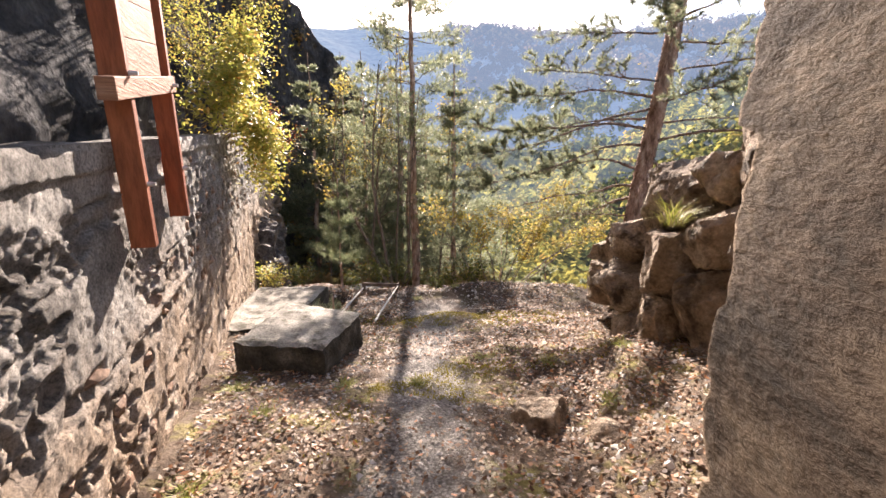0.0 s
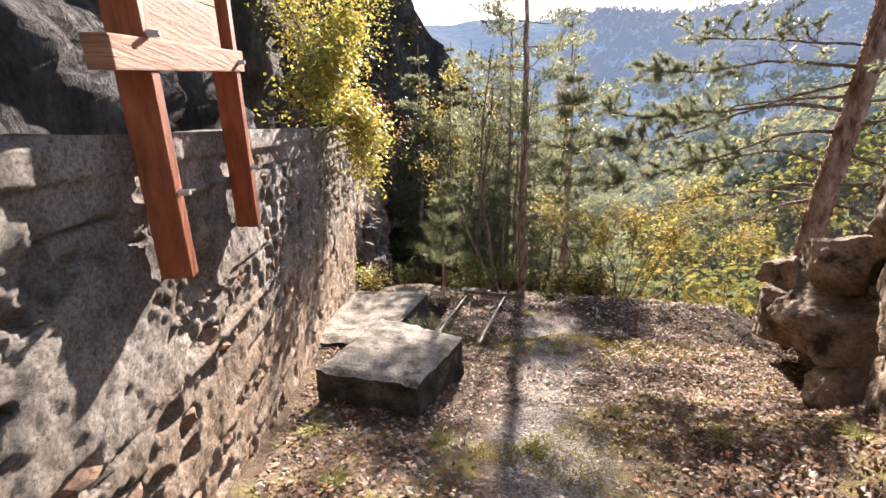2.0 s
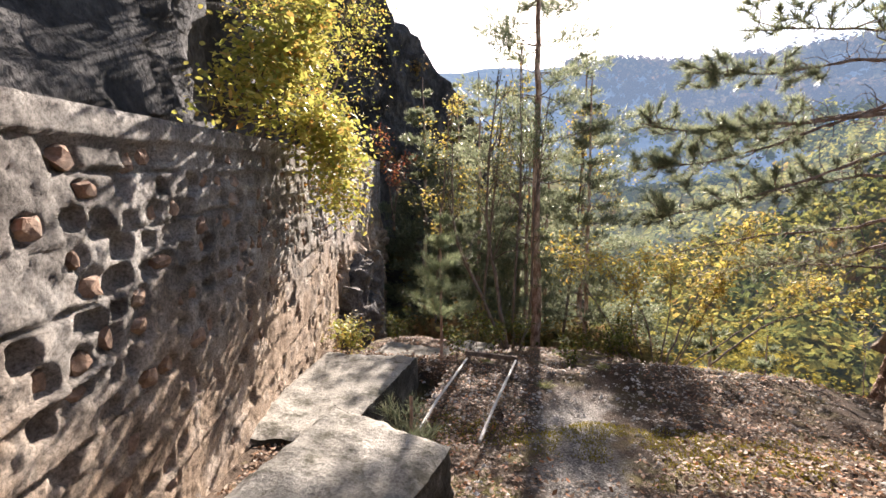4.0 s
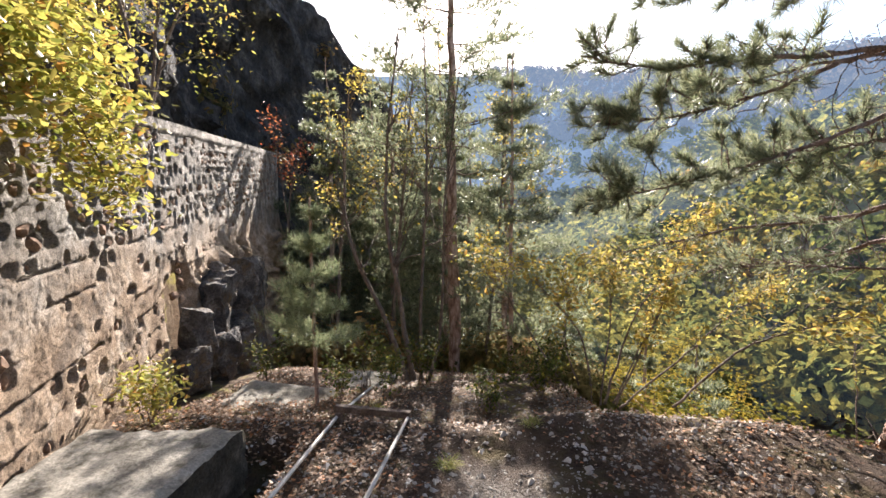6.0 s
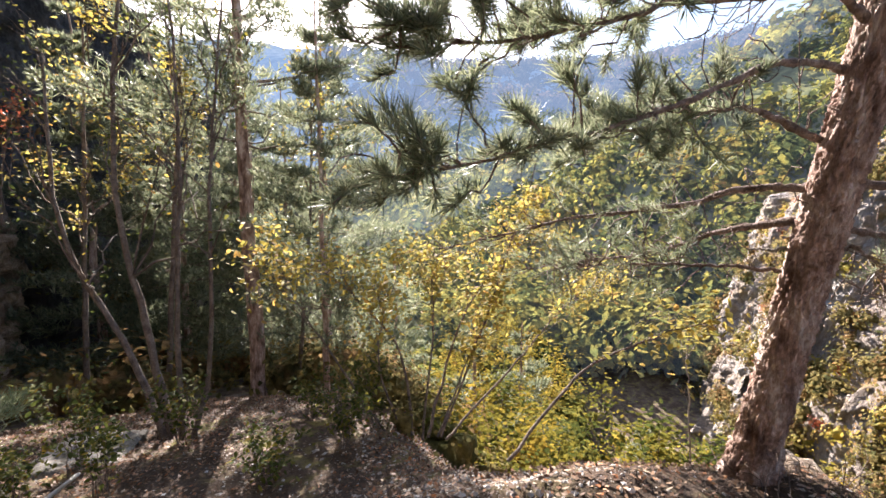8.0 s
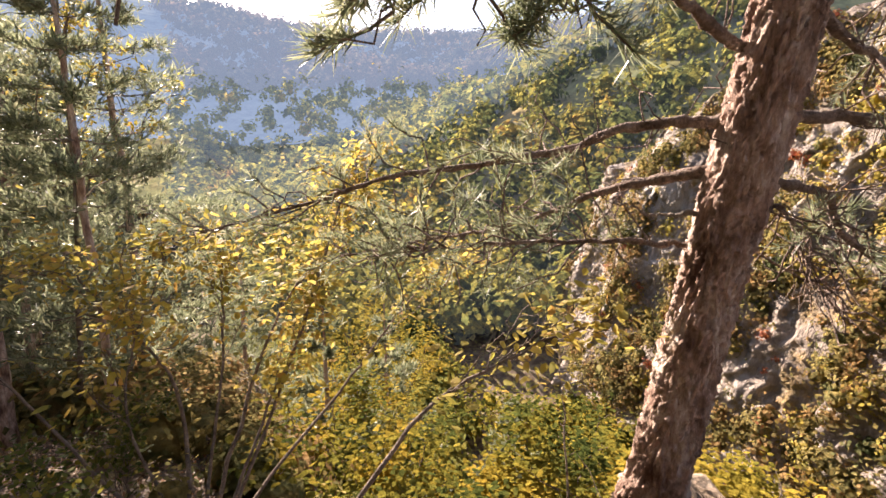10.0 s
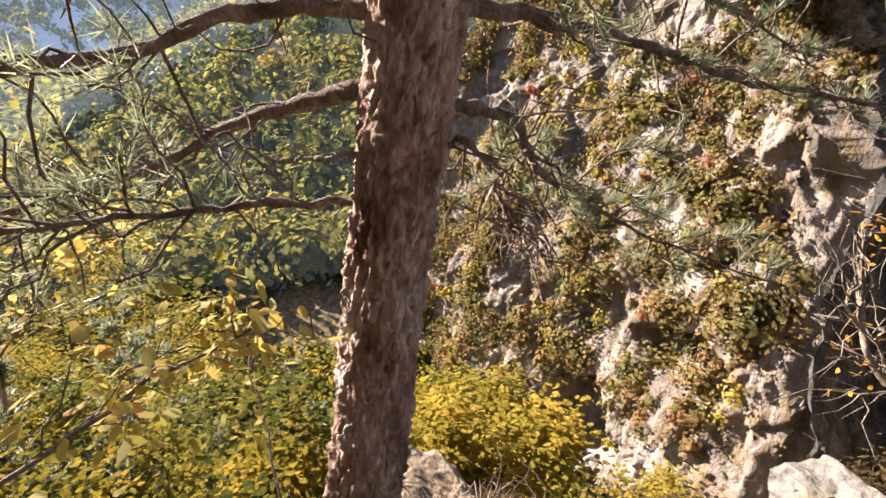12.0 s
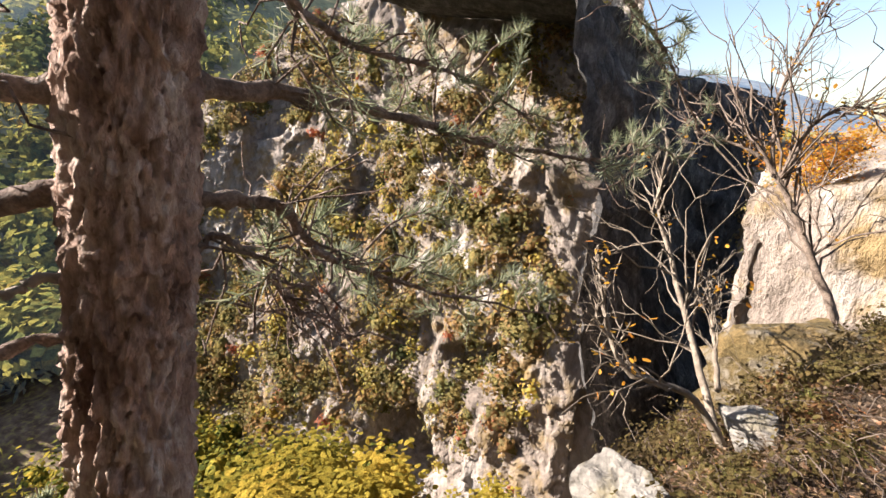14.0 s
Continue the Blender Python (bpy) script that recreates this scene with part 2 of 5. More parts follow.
def soil():
    """Brown soil with moss stains, and a trodden strip of grey gravel."""

    def build(nt, bsdf, out):
        n2 = noisy(nt, 38, 6, 0.7)
        c = mix(nt, 0.55, ramp(nt, noisy(nt, 1.3, 5), [(0.3, (0.08, 0.052, 0.034)), (0.5, (0.15, 0.107, 0.075)), (0.7, (0.25, 0.195, 0.145))]), ramp(nt, n2, HARD), "OVERLAY")
        c = mix(nt, ramp(nt, noisy(nt, 2.6, 4, 0.65), [(0.52, (0, 0, 0)), (0.64, (0.8, 0.8, 0.8))]), c, (0.3, 0.26, 0.08))
        sep = nt.nodes.new("ShaderNodeSeparateXYZ")
        nt.links.new(nt.nodes.new("ShaderNodeNewGeometry").outputs["Position"], sep.inputs[0])
        off = nt.nodes.new("ShaderNodeMath")
        off.operation = "ADD"
        nt.links.new(sep.outputs[0], off.inputs[0])
        off.inputs[1].default_value = 0.1
        dist = nt.nodes.new("ShaderNodeMath")
        dist.operation = "ABSOLUTE"
        nt.links.new(off.outputs[0], dist.inputs[0])
        wob = nt.nodes.new("ShaderNodeMath")
        wob.operation = "MULTIPLY_ADD"
        nt.links.new(noisy(nt, 1.7, 5, 0.7), wob.inputs[0])
        wob.inputs[1].default_value = 1.2
        nt.links.new(dist.outputs[0], wob.inputs[2])
        strip = ramp(nt, wob.outputs[0], [(0.75, (1, 1, 1)), (1.0, (0, 0, 0))])
        far_off = nt.nodes.new("ShaderNodeMapRange")
        for key, value in ((1, 6.2), (2, 7.0), (3, 1.0), (4, 0.0)):
            far_off.inputs[key].default_value = value
        nt.links.new(sep.outputs[1], far_off.inputs[0])
        strip = mix(nt, 1.0, strip, far_off.outputs[0], "MULTIPLY")
        chips = ramp(nt, noisy(nt, 55, kind="voronoi"), [(0.1, (0.42, 0.39, 0.35)), (0.45, (0.3, 0.27, 0.24)), (0.7, (0.17, 0.15, 0.13))])
        # Mound darkened: leaf mould, and the trees' shade put into the colour.
        mould_shade = nt.nodes.new("ShaderNodeMapRange")
        for key, value in ((1, 4.3), (2, 5.8), (3, 0.0), (4, 0.8)):
            mould_shade.inputs[key].default_value = value
        nt.links.new(sep.outputs[1], mould_shade.inputs[0])
        lower = nt.nodes.new("ShaderNodeMapRange")
        for key, value in ((1, 7.7), (2, 8.4), (3, 1.0), (4, 0.0)):
            lower.inputs[key].default_value = value
        nt.links.new(sep.outputs[1], lower.inputs[0])
        mound = mix(nt, 1.0, mould_shade.outputs[0], lower.outputs[0], "MULTIPLY")
        c = mix(nt, mound, c, mix(nt, 0.55, ramp(nt, noisy(nt, 3, 5), [(0.35, (0.03, 0.02, 0.014)), (0.65, (0.1, 0.065, 0.045))]), ramp(nt, n2, HARD), "OVERLAY"))
        nt.links.new(mix(nt, strip, c, mix(nt, 0.5, chips, ramp(nt, n2, HARD), "OVERLAY")), bsdf.inputs["Base Color"])
        bsdf.inputs["Roughness"].default_value = 0.95
        bsdf.inputs["Specular IOR Level"].default_value = 0.2
        bump(nt, bsdf, n2, 0.9, 0.05)

    return material("soil", build)


def concrete():
    """Old concrete: grey and tan pours, pale crust, black lichen in patches."""

    def build(nt, bsdf, out):
        n2 = noisy(nt, 62, 8, 0.82)
        grey = ramp(nt, noisy(nt, 3.1, 7, 0.65), [(0.34, (0.13, 0.115, 0.1)), (0.5, (0.29, 0.26, 0.23)), (0.66, (0.45, 0.415, 0.375))])
        tan = ramp(nt, noisy(nt, 3.7, 7, 0.65), [(0.34, (0.18, 0.122, 0.08)), (0.5, (0.38, 0.28, 0.2)), (0.66, (0.52, 0.42, 0.335))])
        sep = nt.nodes.new("ShaderNodeSeparateXYZ")
        nt.links.new(nt.nodes.new("ShaderNodeNewGeometry").outputs["Position"], sep.inputs[0])
        lower = nt.nodes.new("ShaderNodeMath")
        lower.operation = "MULTIPLY_ADD"
        nt.links.new(noisy(nt, 1.4, 5, 0.65), lower.inputs[0])
        lower.inputs[1].default_value = 1.6
        nt.links.new(sep.outputs[2], lower.inputs[2])
        pour = nt.nodes.new("ShaderNodeMapRange")
        for key, value in ((1, 1.1), (2, 1.75), (3, 1.0), (4, 0.0)):
            pour.inputs[key].default_value = value
        nt.links.new(lower.outputs[0], pour.inputs[0])
        c = mix(nt, pour.outputs[0], grey, tan)
        c = mix(nt, 0.85, c, ramp(nt, n2, [(0.36, (0.12, 0.12, 0.12)), (0.6, (0.88, 0.88, 0.88))]), "OVERLAY")
        c = mix(nt, ramp(nt, noisy(nt, 1.9, 6, 0.7), [(0.55, (0, 0, 0)), (0.68, (0.7, 0.7, 0.7))]), c, (0.062, 0.054, 0.05))
        c = mix(nt, ramp(nt, noisy(nt, 8, 6, 0.75), [(0.6, (0, 0, 0)), (0.7, (0.6, 0.6, 0.6))]), c, (0.42, 0.38, 0.34))
        nt.links.new(c, bsdf.inputs["Base Color"])
        bsdf.inputs["Roughness"].default_value = 0.94
        bsdf.inputs["Specular IOR Level"].default_value = 0.2
        bump(nt, bsdf, n2, 1.0, 0.03)

    return material("rough_concrete", build)


M_GROUND = soil()
M_WALL = concrete()
M_STONE = surface("wall_stone", [(0.3, (0.13, 0.085, 0.06)), (0.5, (0.27, 0.17, 0.115)), (0.7, (0.36, 0.28, 0.22))], HARD, 5, 45, 0.9, 0.7, depth=0.015)
M_JAMB = surface("jamb_render", [(0.36, (0.05, 0.034, 0.021)), (0.5, (0.13, 0.088, 0.056)), (0.66, (0.25, 0.185, 0.125))], HARD, 2.6, 42, 0.95, 1.0, stretch=(0.9, 0.9, 1.7), depth=0.018)
M_SLAB = surface("slab_concrete", [(0.32, (0.13, 0.117, 0.098)), (0.5, (0.27, 0.245, 0.205)), (0.7, (0.38, 0.345, 0.295))], HARD, 3, 55, 0.93, 0.7, stains=(0.1, 0.09, 0.065), stain_scale=7, depth=0.015)
M_DAMPSHADE = surface("damp_shaded_concrete", [(0.3, (0.03, 0.028, 0.022)), (0.55, (0.08, 0.072, 0.055)), (0.72, (0.18, 0.16, 0.13))], HARD, 5, 50, 0.93, 0.9, depth=0.02)
M_ROCK = surface("limestone", [(0.32, (0.2, 0.14, 0.09)), (0.5, (0.37, 0.275, 0.195)), (0.68, (0.52, 0.43, 0.33))], HARD, 3.2, 34, 0.88, 1.0, stains=(0.09, 0.065, 0.045), stain_scale=4.5, depth=0.05)
M_PALEROCK = surface("pale_limestone", [(0.3, (0.13, 0.115, 0.1)), (0.5, (0.22, 0.2, 0.175)), (0.7, (0.33, 0.3, 0.265))], HARD, 2.5, 24, 0.88, 0.8, stains=(0.22, 0.19, 0.13), stain_scale=4, depth=0.03)
M_CLIFF = surface("cliff_limestone", [(0.3, (0.17, 0.135, 0.11)), (0.5, (0.31, 0.255, 0.215)), (0.7, (0.47, 0.425, 0.385))], HARD, 0.28, 1.9, 0.92, 0.9, stretch=(1, 1, 0.45), stains=(0.27, 0.19, 0.095), stain_scale=0.5, depth=0.7)
M_DARKCLIFF = surface("dark_cliff_rock", [(0.3, (0.04, 0.037, 0.036)), (0.5, (0.085, 0.078, 0.075)), (0.7, (0.2, 0.183, 0.172))], HARD, 1.6, 13, 0.93, 1.0, stretch=(1, 1, 0.5), depth=0.2)
M_DARKROCK = surface("grey_rock", [(0.32, (0.06, 0.053, 0.05)), (0.5, (0.13, 0.117, 0.11)), (0.68, (0.27, 0.25, 0.235))], HARD, 5, 40, 0.9, 1.0, stains=(0.2, 0.14, 0.085), stain_scale=4, depth=0.04)
M_MOSSROCK = surface("mossy_rock", [(0.3, (0.05, 0.04, 0.018)), (0.5, (0.12, 0.085, 0.035)), (0.7, (0.21, 0.14, 0.06))], HARD, 4, 40, 0.95, 0.9, stains=(0.2, 0.17, 0.13), stain_scale=5, depth=0.03)
M_BARK = surface("pine_bark", [(0.34, (0.17, 0.095, 0.068)), (0.5, (0.47, 0.315, 0.25)), (0.66, (0.72, 0.58, 0.5))], HARD, 11, 60, 0.92, 1.0, stretch=(1, 1, 0.35), depth=0.03)
M_TWIG = surface("branch_bark", [(0.3, (0.09, 0.065, 0.05)), (0.7, (0.26, 0.2, 0.16))], HARD, 12, 70, 0.9, 0.6, depth=0.02)
M_LIMB = surface("limb_bark", [(0.3, (0.11, 0.075, 0.055)), (0.5, (0.24, 0.17, 0.135)), (0.72, (0.42, 0.33, 0.28))], HARD, 14, 90, 0.92, 1.0, depth=0.02)
M_PALETWIG = surface("pale_bark", [(0.3, (0.13, 0.1, 0.075)), (0.7, (0.32, 0.265, 0.21))], GREY, 12, 70, 0.85, 0.5)
M_POST = surface("stained_timber", [(0.3, (0.2, 0.05, 0.022)), (0.5, (0.3, 0.085, 0.035)), (0.7, (0.38, 0.13, 0.055))], HARD, 2.5, 26, 0.62, 0.35, stretch=(1, 1, 0.12), spec=0.4)
M_PANEL = surface("weathered_boards", [(0.3, (0.26, 0.12, 0.07)), (0.6, (0.37, 0.19, 0.115)), (0.75, (0.46, 0.28, 0.19))], HARD, 3, 30, 0.75, 0.35, stretch=(0.3, 0.3, 6))
M_RAIL = surface("weathered_rail", [(0.3, (0.45, 0.41, 0.36)), (0.7, (0.68, 0.64, 0.58))], GREY, 6, 60, 0.5, 0.4)
M_STEEL = surface("zinc_steel", [(0.3, (0.5, 0.5, 0.5)), (0.7, (0.62, 0.61, 0.6))], GREY, 20, 90, 0.4, 0.2)
M_NEEDLE = leafy("pine_needles", [(0.0, (0.1, 0.12, 0.068)), (0.5, (0.21, 0.235, 0.135)), (1.0, (0.38, 0.375, 0.24))], 0.55, 0.4, 0.5)
# Brighter needles for the sapling: young green plus sunlight put into the colour.
M_SUNLITNEEDLE = leafy("sunlit_young_pine_needles", [(0.0, (0.13, 0.16, 0.08)), (0.5, (0.26, 0.3, 0.16)), (1.0, (0.42, 0.43, 0.27))], 0.5, 0.4, 0.5)
M_YELLOW = leafy("yellow_leaves", [(0.0, (0.3, 0.27, 0.06)), (0.4, (0.45, 0.36, 0.08)), (0.8, (0.55, 0.42, 0.11)), (1.0, (0.46, 0.26, 0.07))], 0.55, 0.65, 0.2)
M_VINE = leafy("vine_leaves", [(0.0, (0.22, 0.25, 0.05)), (0.45, (0.42, 0.39, 0.09)), (0.85, (0.55, 0.45, 0.12)), (1.0, (0.46, 0.23, 0.06))], 0.5)
M_GREENLEAF = leafy("green_yellow_leaves", [(0.0, (0.045, 0.06, 0.015)), (0.55, (0.11, 0.13, 0.03)), (0.9, (0.22, 0.19, 0.035)), (1.0, (0.36, 0.25, 0.04))], 0.45, 0.7, 0.15)
M_ORANGE = leafy("orange_leaves", [(0.0, (0.5, 0.22, 0.03)), (0.6, (0.62, 0.36, 0.04)), (1.0, (0.45, 0.13, 0.03))], 0.5)
M_RED = leafy("red_leaves", [(0.0, (0.3, 0.07, 0.04)), (1.0, (0.42, 0.17, 0.07))], 0.5)
M_LITTER = leafy("dry_leaves", [(0.0, (0.09, 0.045, 0.025)), (0.4, (0.2, 0.115, 0.065)), (0.72, (0.36, 0.25, 0.16)), (0.86, (0.42, 0.16, 0.055)), (1.0, (0.6, 0.5, 0.38))], 0.3, 0.6)
M_STRAW = leafy("straw", [(0.0, (0.05, 0.03, 0.016)), (0.6, (0.12, 0.072, 0.036)), (1.0, (0.26, 0.18, 0.09))], 0.4)
M_MOSS = leafy("moss", [(0.0, (0.2, 0.17, 0.02)), (0.6, (0.3, 0.25, 0.03)), (1.0, (0.38, 0.3, 0.06))], 0.3, 0.8)
M_GRASS = leafy("dry_grass", [(0.0, (0.16, 0.2, 0.03)), (0.5, (0.34, 0.34, 0.07)), (1.0, (0.5, 0.42, 0.2))], 0.45)
M_GRAVEL = leafy("gravel_bits", [(0.0, (0.3, 0.27, 0.23)), (0.6, (0.48, 0.44, 0.39)), (1.0, (0.62, 0.58, 0.53))], 0.0, 0.9, 0.2)
def clumped(name, stops, scale, glow=None, tuft=None):
    """Leaves of woods: one colour for each crown-sized patch."""

    def build(nt, bsdf, out):
        c = ramp(nt, noisy(nt, scale, 3, 0.7), stops)
        rnd = nt.nodes.new("ShaderNodeNewGeometry").outputs["Random Per Island"]
        c = mix(nt, 0.35, c, ramp(nt, rnd, [(0, (0.3, 0.3, 0.3)), (1, (0.7, 0.7, 0.7))]), "OVERLAY")
        spray = noisy(nt, tuft or scale * 45, 5, 0.75)
        c = mix(nt, 0.5, c, ramp(nt, spray, [(0.36, (0.08, 0.08, 0.08)), (0.62, (0.86, 0.86, 0.86))]), "OVERLAY")
        bump(nt, bsdf, spray, 1.0, 1.2 / (tuft or scale * 45))
        nt.links.new(c, bsdf.inputs["Base Color"])
        bsdf.inputs["Roughness"].default_value = 1.0
        bsdf.inputs["Specular IOR Level"].default_value = 0.0
        tr = nt.nodes.new("ShaderNodeBsdfTranslucent")
        nt.links.new(c, tr.inputs[0])
        ms = nt.nodes.new("ShaderNodeMixShader")
        ms.inputs[0].default_value = 0.38
        nt.links.new(bsdf.outputs[0], ms.inputs[1])
        nt.links.new(tr.outputs[0], ms.inputs[2])
        nt.links.new(ms.outputs[0], out.inputs["Surface"])
        # Distance haze painted on far crowns as a bluish emission.
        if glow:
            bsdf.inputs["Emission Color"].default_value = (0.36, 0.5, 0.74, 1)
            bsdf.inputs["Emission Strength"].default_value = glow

    return material(name, build)


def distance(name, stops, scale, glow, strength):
    """Far slopes, with the bluish haze put in as emission."""

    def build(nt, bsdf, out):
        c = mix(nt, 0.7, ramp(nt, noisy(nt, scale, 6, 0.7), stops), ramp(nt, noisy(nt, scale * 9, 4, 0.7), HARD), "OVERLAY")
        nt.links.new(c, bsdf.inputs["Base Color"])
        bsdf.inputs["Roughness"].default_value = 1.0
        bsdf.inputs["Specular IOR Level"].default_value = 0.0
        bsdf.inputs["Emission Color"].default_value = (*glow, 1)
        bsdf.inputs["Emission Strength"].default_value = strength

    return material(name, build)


AUTUMN = [(0.3, (0.06, 0.08, 0.03)), (0.44, (0.18, 0.2, 0.065)), (0.51, (0.4, 0.34, 0.08)), (0.56, (0.17, 0.19, 0.06)), (0.65, (0.46, 0.33, 0.08)), (0.72, (0.42, 0.22, 0.07))]
M_FARWOOD = clumped("mixed_wood_leaves", AUTUMN, 0.16)
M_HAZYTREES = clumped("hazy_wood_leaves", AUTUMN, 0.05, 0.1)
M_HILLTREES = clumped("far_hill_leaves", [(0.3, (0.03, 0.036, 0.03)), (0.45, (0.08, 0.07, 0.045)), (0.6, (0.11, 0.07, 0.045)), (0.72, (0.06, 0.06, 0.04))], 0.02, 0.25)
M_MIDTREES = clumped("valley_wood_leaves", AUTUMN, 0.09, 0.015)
M_CLIFFBUSH = clumped("cliff_bush_leaves", [(0.3, (0.07, 0.085, 0.04)), (0.4, (0.17, 0.165, 0.07)), (0.46, (0.38, 0.29, 0.11)), (0.52, (0.16, 0.15, 0.065)), (0.58, (0.42, 0.25, 0.11)), (0.66, (0.19, 0.17, 0.08)), (0.72, (0.36, 0.16, 0.08))], 0.5, tuft=9)
M_BRUSH = clumped("dry_brush_leaves", [(0.3, (0.04, 0.035, 0.018)), (0.45, (0.1, 0.07, 0.035)), (0.55, (0.16, 0.13, 0.05)), (0.7, (0.2, 0.1, 0.05))], 1.6)
M_SLOPELEAF = clumped("slope_bush_leaves", [(0.3, (0.05, 0.07, 0.02)), (0.43, (0.1, 0.115, 0.03)), (0.53, (0.26, 0.22, 0.04)), (0.64, (0.44, 0.3, 0.05))], 0.9)
M_GOLDLEAF = clumped("golden_tree_leaves", [(0.3, (0.16, 0.15, 0.03)), (0.5, (0.38, 0.29, 0.05)), (0.68, (0.5, 0.34, 0.06))], 1.1)
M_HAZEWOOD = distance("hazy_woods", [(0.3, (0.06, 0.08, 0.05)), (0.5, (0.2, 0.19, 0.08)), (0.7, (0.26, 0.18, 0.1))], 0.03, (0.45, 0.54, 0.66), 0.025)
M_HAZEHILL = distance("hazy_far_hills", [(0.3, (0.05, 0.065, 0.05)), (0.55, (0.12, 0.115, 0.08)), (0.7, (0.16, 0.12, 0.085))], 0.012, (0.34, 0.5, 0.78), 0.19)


# ---- ground ----
WALL_A, WALL_B = -0.8, -0.322        # the retaining wall's face: x = A + B * y
WALL_Y0, WALL_Y1 = -1.5, 17.6


def wall_x(y):
    return WALL_A + WALL_B * y


def wall_top(y):
    return 1.45 + 0.06 * y


EDGE = np.array([(1.9, 60), (1.7, 20), (1.4, 13), (0.9, 9.6), (0.9, 8.4), (1.6, 7.95), (2.4, 7.85), (3.0, 7.65), (3.2, 7.2), (3.3, 6.6), (3.55, 6.0), (4.1, 5.3), (4.75, 4.85), (5.35, 4.3), (5.95, 3.7), (6.4, 2.5), (7, -1), (12, -50)], float)


def beyond(x, y):
    """Metres past the ledge's rim, towards the gorge; minus on the ledge."""
    best, sign = np.full(x.shape, 1e9), np.ones(x.shape)
    for (ax, ay), (bx, by) in zip(EDGE[:-1], EDGE[1:]):
        dx, dy = bx - ax, by - ay
        s = np.clip(((x - ax) * dx + (y - ay) * dy) / (dx * dx + dy * dy), 0, 1)
        d = np.hypot(x - ax - s * dx, y - ay - s * dy)
        side = dx * (y - ay) - dy * (x - ax)
        sign = np.where(d < best, np.where(side > 0, 1.0, -1.0), sign)
        best = np.minimum(best, d)
    return best * sign


def smooth(a, b, x):
    t = np.clip((x - a) / (b - a), 0, 1)
    return t * t * (3 - 2 * t)


def height(x, y, fine=True):
    """The ground's height."""
    x, y = np.asarray(x, float), np.asarray(y, float)
    base = np.interp(y, [-6, 0, 2, 3.6, 5.5, 7.4, 8.0, 9.2, 10.2, 13.2, 14.2, 18, 25, 45], [0.15, 0, -0.05, -0.26, -0.5, -0.66, -0.95, -1.14, -1.35, -2.5, -2.9, -3.9, -6, -12])
    base = base + 0.16 * np.exp(-(((y - 7.45) / 0.55) ** 2)) * smooth(-0.4, 0.5, x) * (1 - smooth(1.8, 2.8, x))
    base = base - 0.3 * smooth(3.2, 5.0, x) * (1 - smooth(5.2, 6.6, y)) - 0.12 * smooth(3.0, 4.2, x) * smooth(5.2, 6.4, y)
    base = base - 0.3 * smooth(-1.85, -1.75, x) * (1 - smooth(-1.58, -1.42, x)) * smooth(4.9, 5.2, y) * (1 - smooth(6.8, 7.1, y))
    base = base + 0.36 * smooth(0.7, 1.65, x) * (1 - smooth(2.6, 3.2, x)) * (1 - smooth(3.4, 4.4, y)) * smooth(-0.2, 1.2, y)
    r, az = np.hypot(x - 1, y - 6), np.degrees(np.arctan2(-(x - 1), y - 6))
    near = np.interp(az, [-180, -128, -118, -100, -60, -50, -40, -30, -20, -8, 10, 40, 180], [-4, -4, -3, 8, 18, 13, 7, 1, -4, -8, -8, -4, -4])
    far = np.interp(az, [-180, -125, -112, -60, -40, -25, -14, -5, 30, 180], [3, 0.2, 5, 14, 12.2, 12.2, 12.4, 13.6, 14, 4])
    t = [np.full(r.shape, -21.0), np.full(r.shape, -20.0), np.tan(np.radians(near)) * 140, np.tan(np.radians(far)) * 620, np.tan(np.radians(far)) * 640]
    knots = [0, 42, 140, 620, 1500]
    floor = t[0]
    for k in range(4):
        floor = np.where(r >= knots[k], t[k] + (t[k + 1] - t[k]) * smooth(knots[k], knots[k + 1], r) if k else t[0], floor)
    floor = floor + np.where(r > 60, fbm(x / 60, y / 60, 0, 4, 5) * np.interp(r, [60, 300, 560, 620], [4, 18, 8, 6]), 0)
    d = beyond(x, y)
    drop = np.where(d > 0, 0.85 * np.minimum(d, 1.0) + 1.9 * np.maximum(d - 1.0, 0), 0)
    z = np.maximum(base - drop, floor)
    w = x - wall_x(y)
    up = wall_top(np.minimum(y, 16)) - 0.3 + 0.12 * np.maximum(-w - 0.6, 0)
    z = np.where((w < -0.2) & (y < 17.4), np.minimum(up, 9), z)
    z = np.where(d < 0, z + (floor - z) * smooth(32, 70, r), z)
    if fine:
        k = np.exp(-r / 25) * (1 - smooth(-0.15, -0.25, w) * 0.5)
        z = z + k * (fbm(x * 1.1, y * 1.1, 0, 4, 11) * 0.09 + fbm(x * 7, y * 7, 0, 3, 12) * 0.03)
    return z


def ground():
    rings = np.concatenate([np.arange(0.02, 9, 0.075), 9 * 1.05 ** np.arange(0, 106)])
    ang = np.linspace(0, 2 * np.pi, 400, endpoint=False)
    x = 0.6 + rings[:, None] * np.cos(ang)
    y = 4.6 + rings[:, None] * np.sin(ang)
    s = Soup()
    s.grid(np.stack([x, y, height(x, y)], -1), True)
    ob = put("ground", s, M_GROUND, smooth=True)
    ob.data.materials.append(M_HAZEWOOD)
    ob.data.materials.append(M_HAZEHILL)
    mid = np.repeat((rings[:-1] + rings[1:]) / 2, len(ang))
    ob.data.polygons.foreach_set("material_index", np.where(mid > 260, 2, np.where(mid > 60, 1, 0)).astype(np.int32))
    return tagged(ob, "stony soil ledge with dry leaves above a gorge", "ground", kind="structure")


ground()


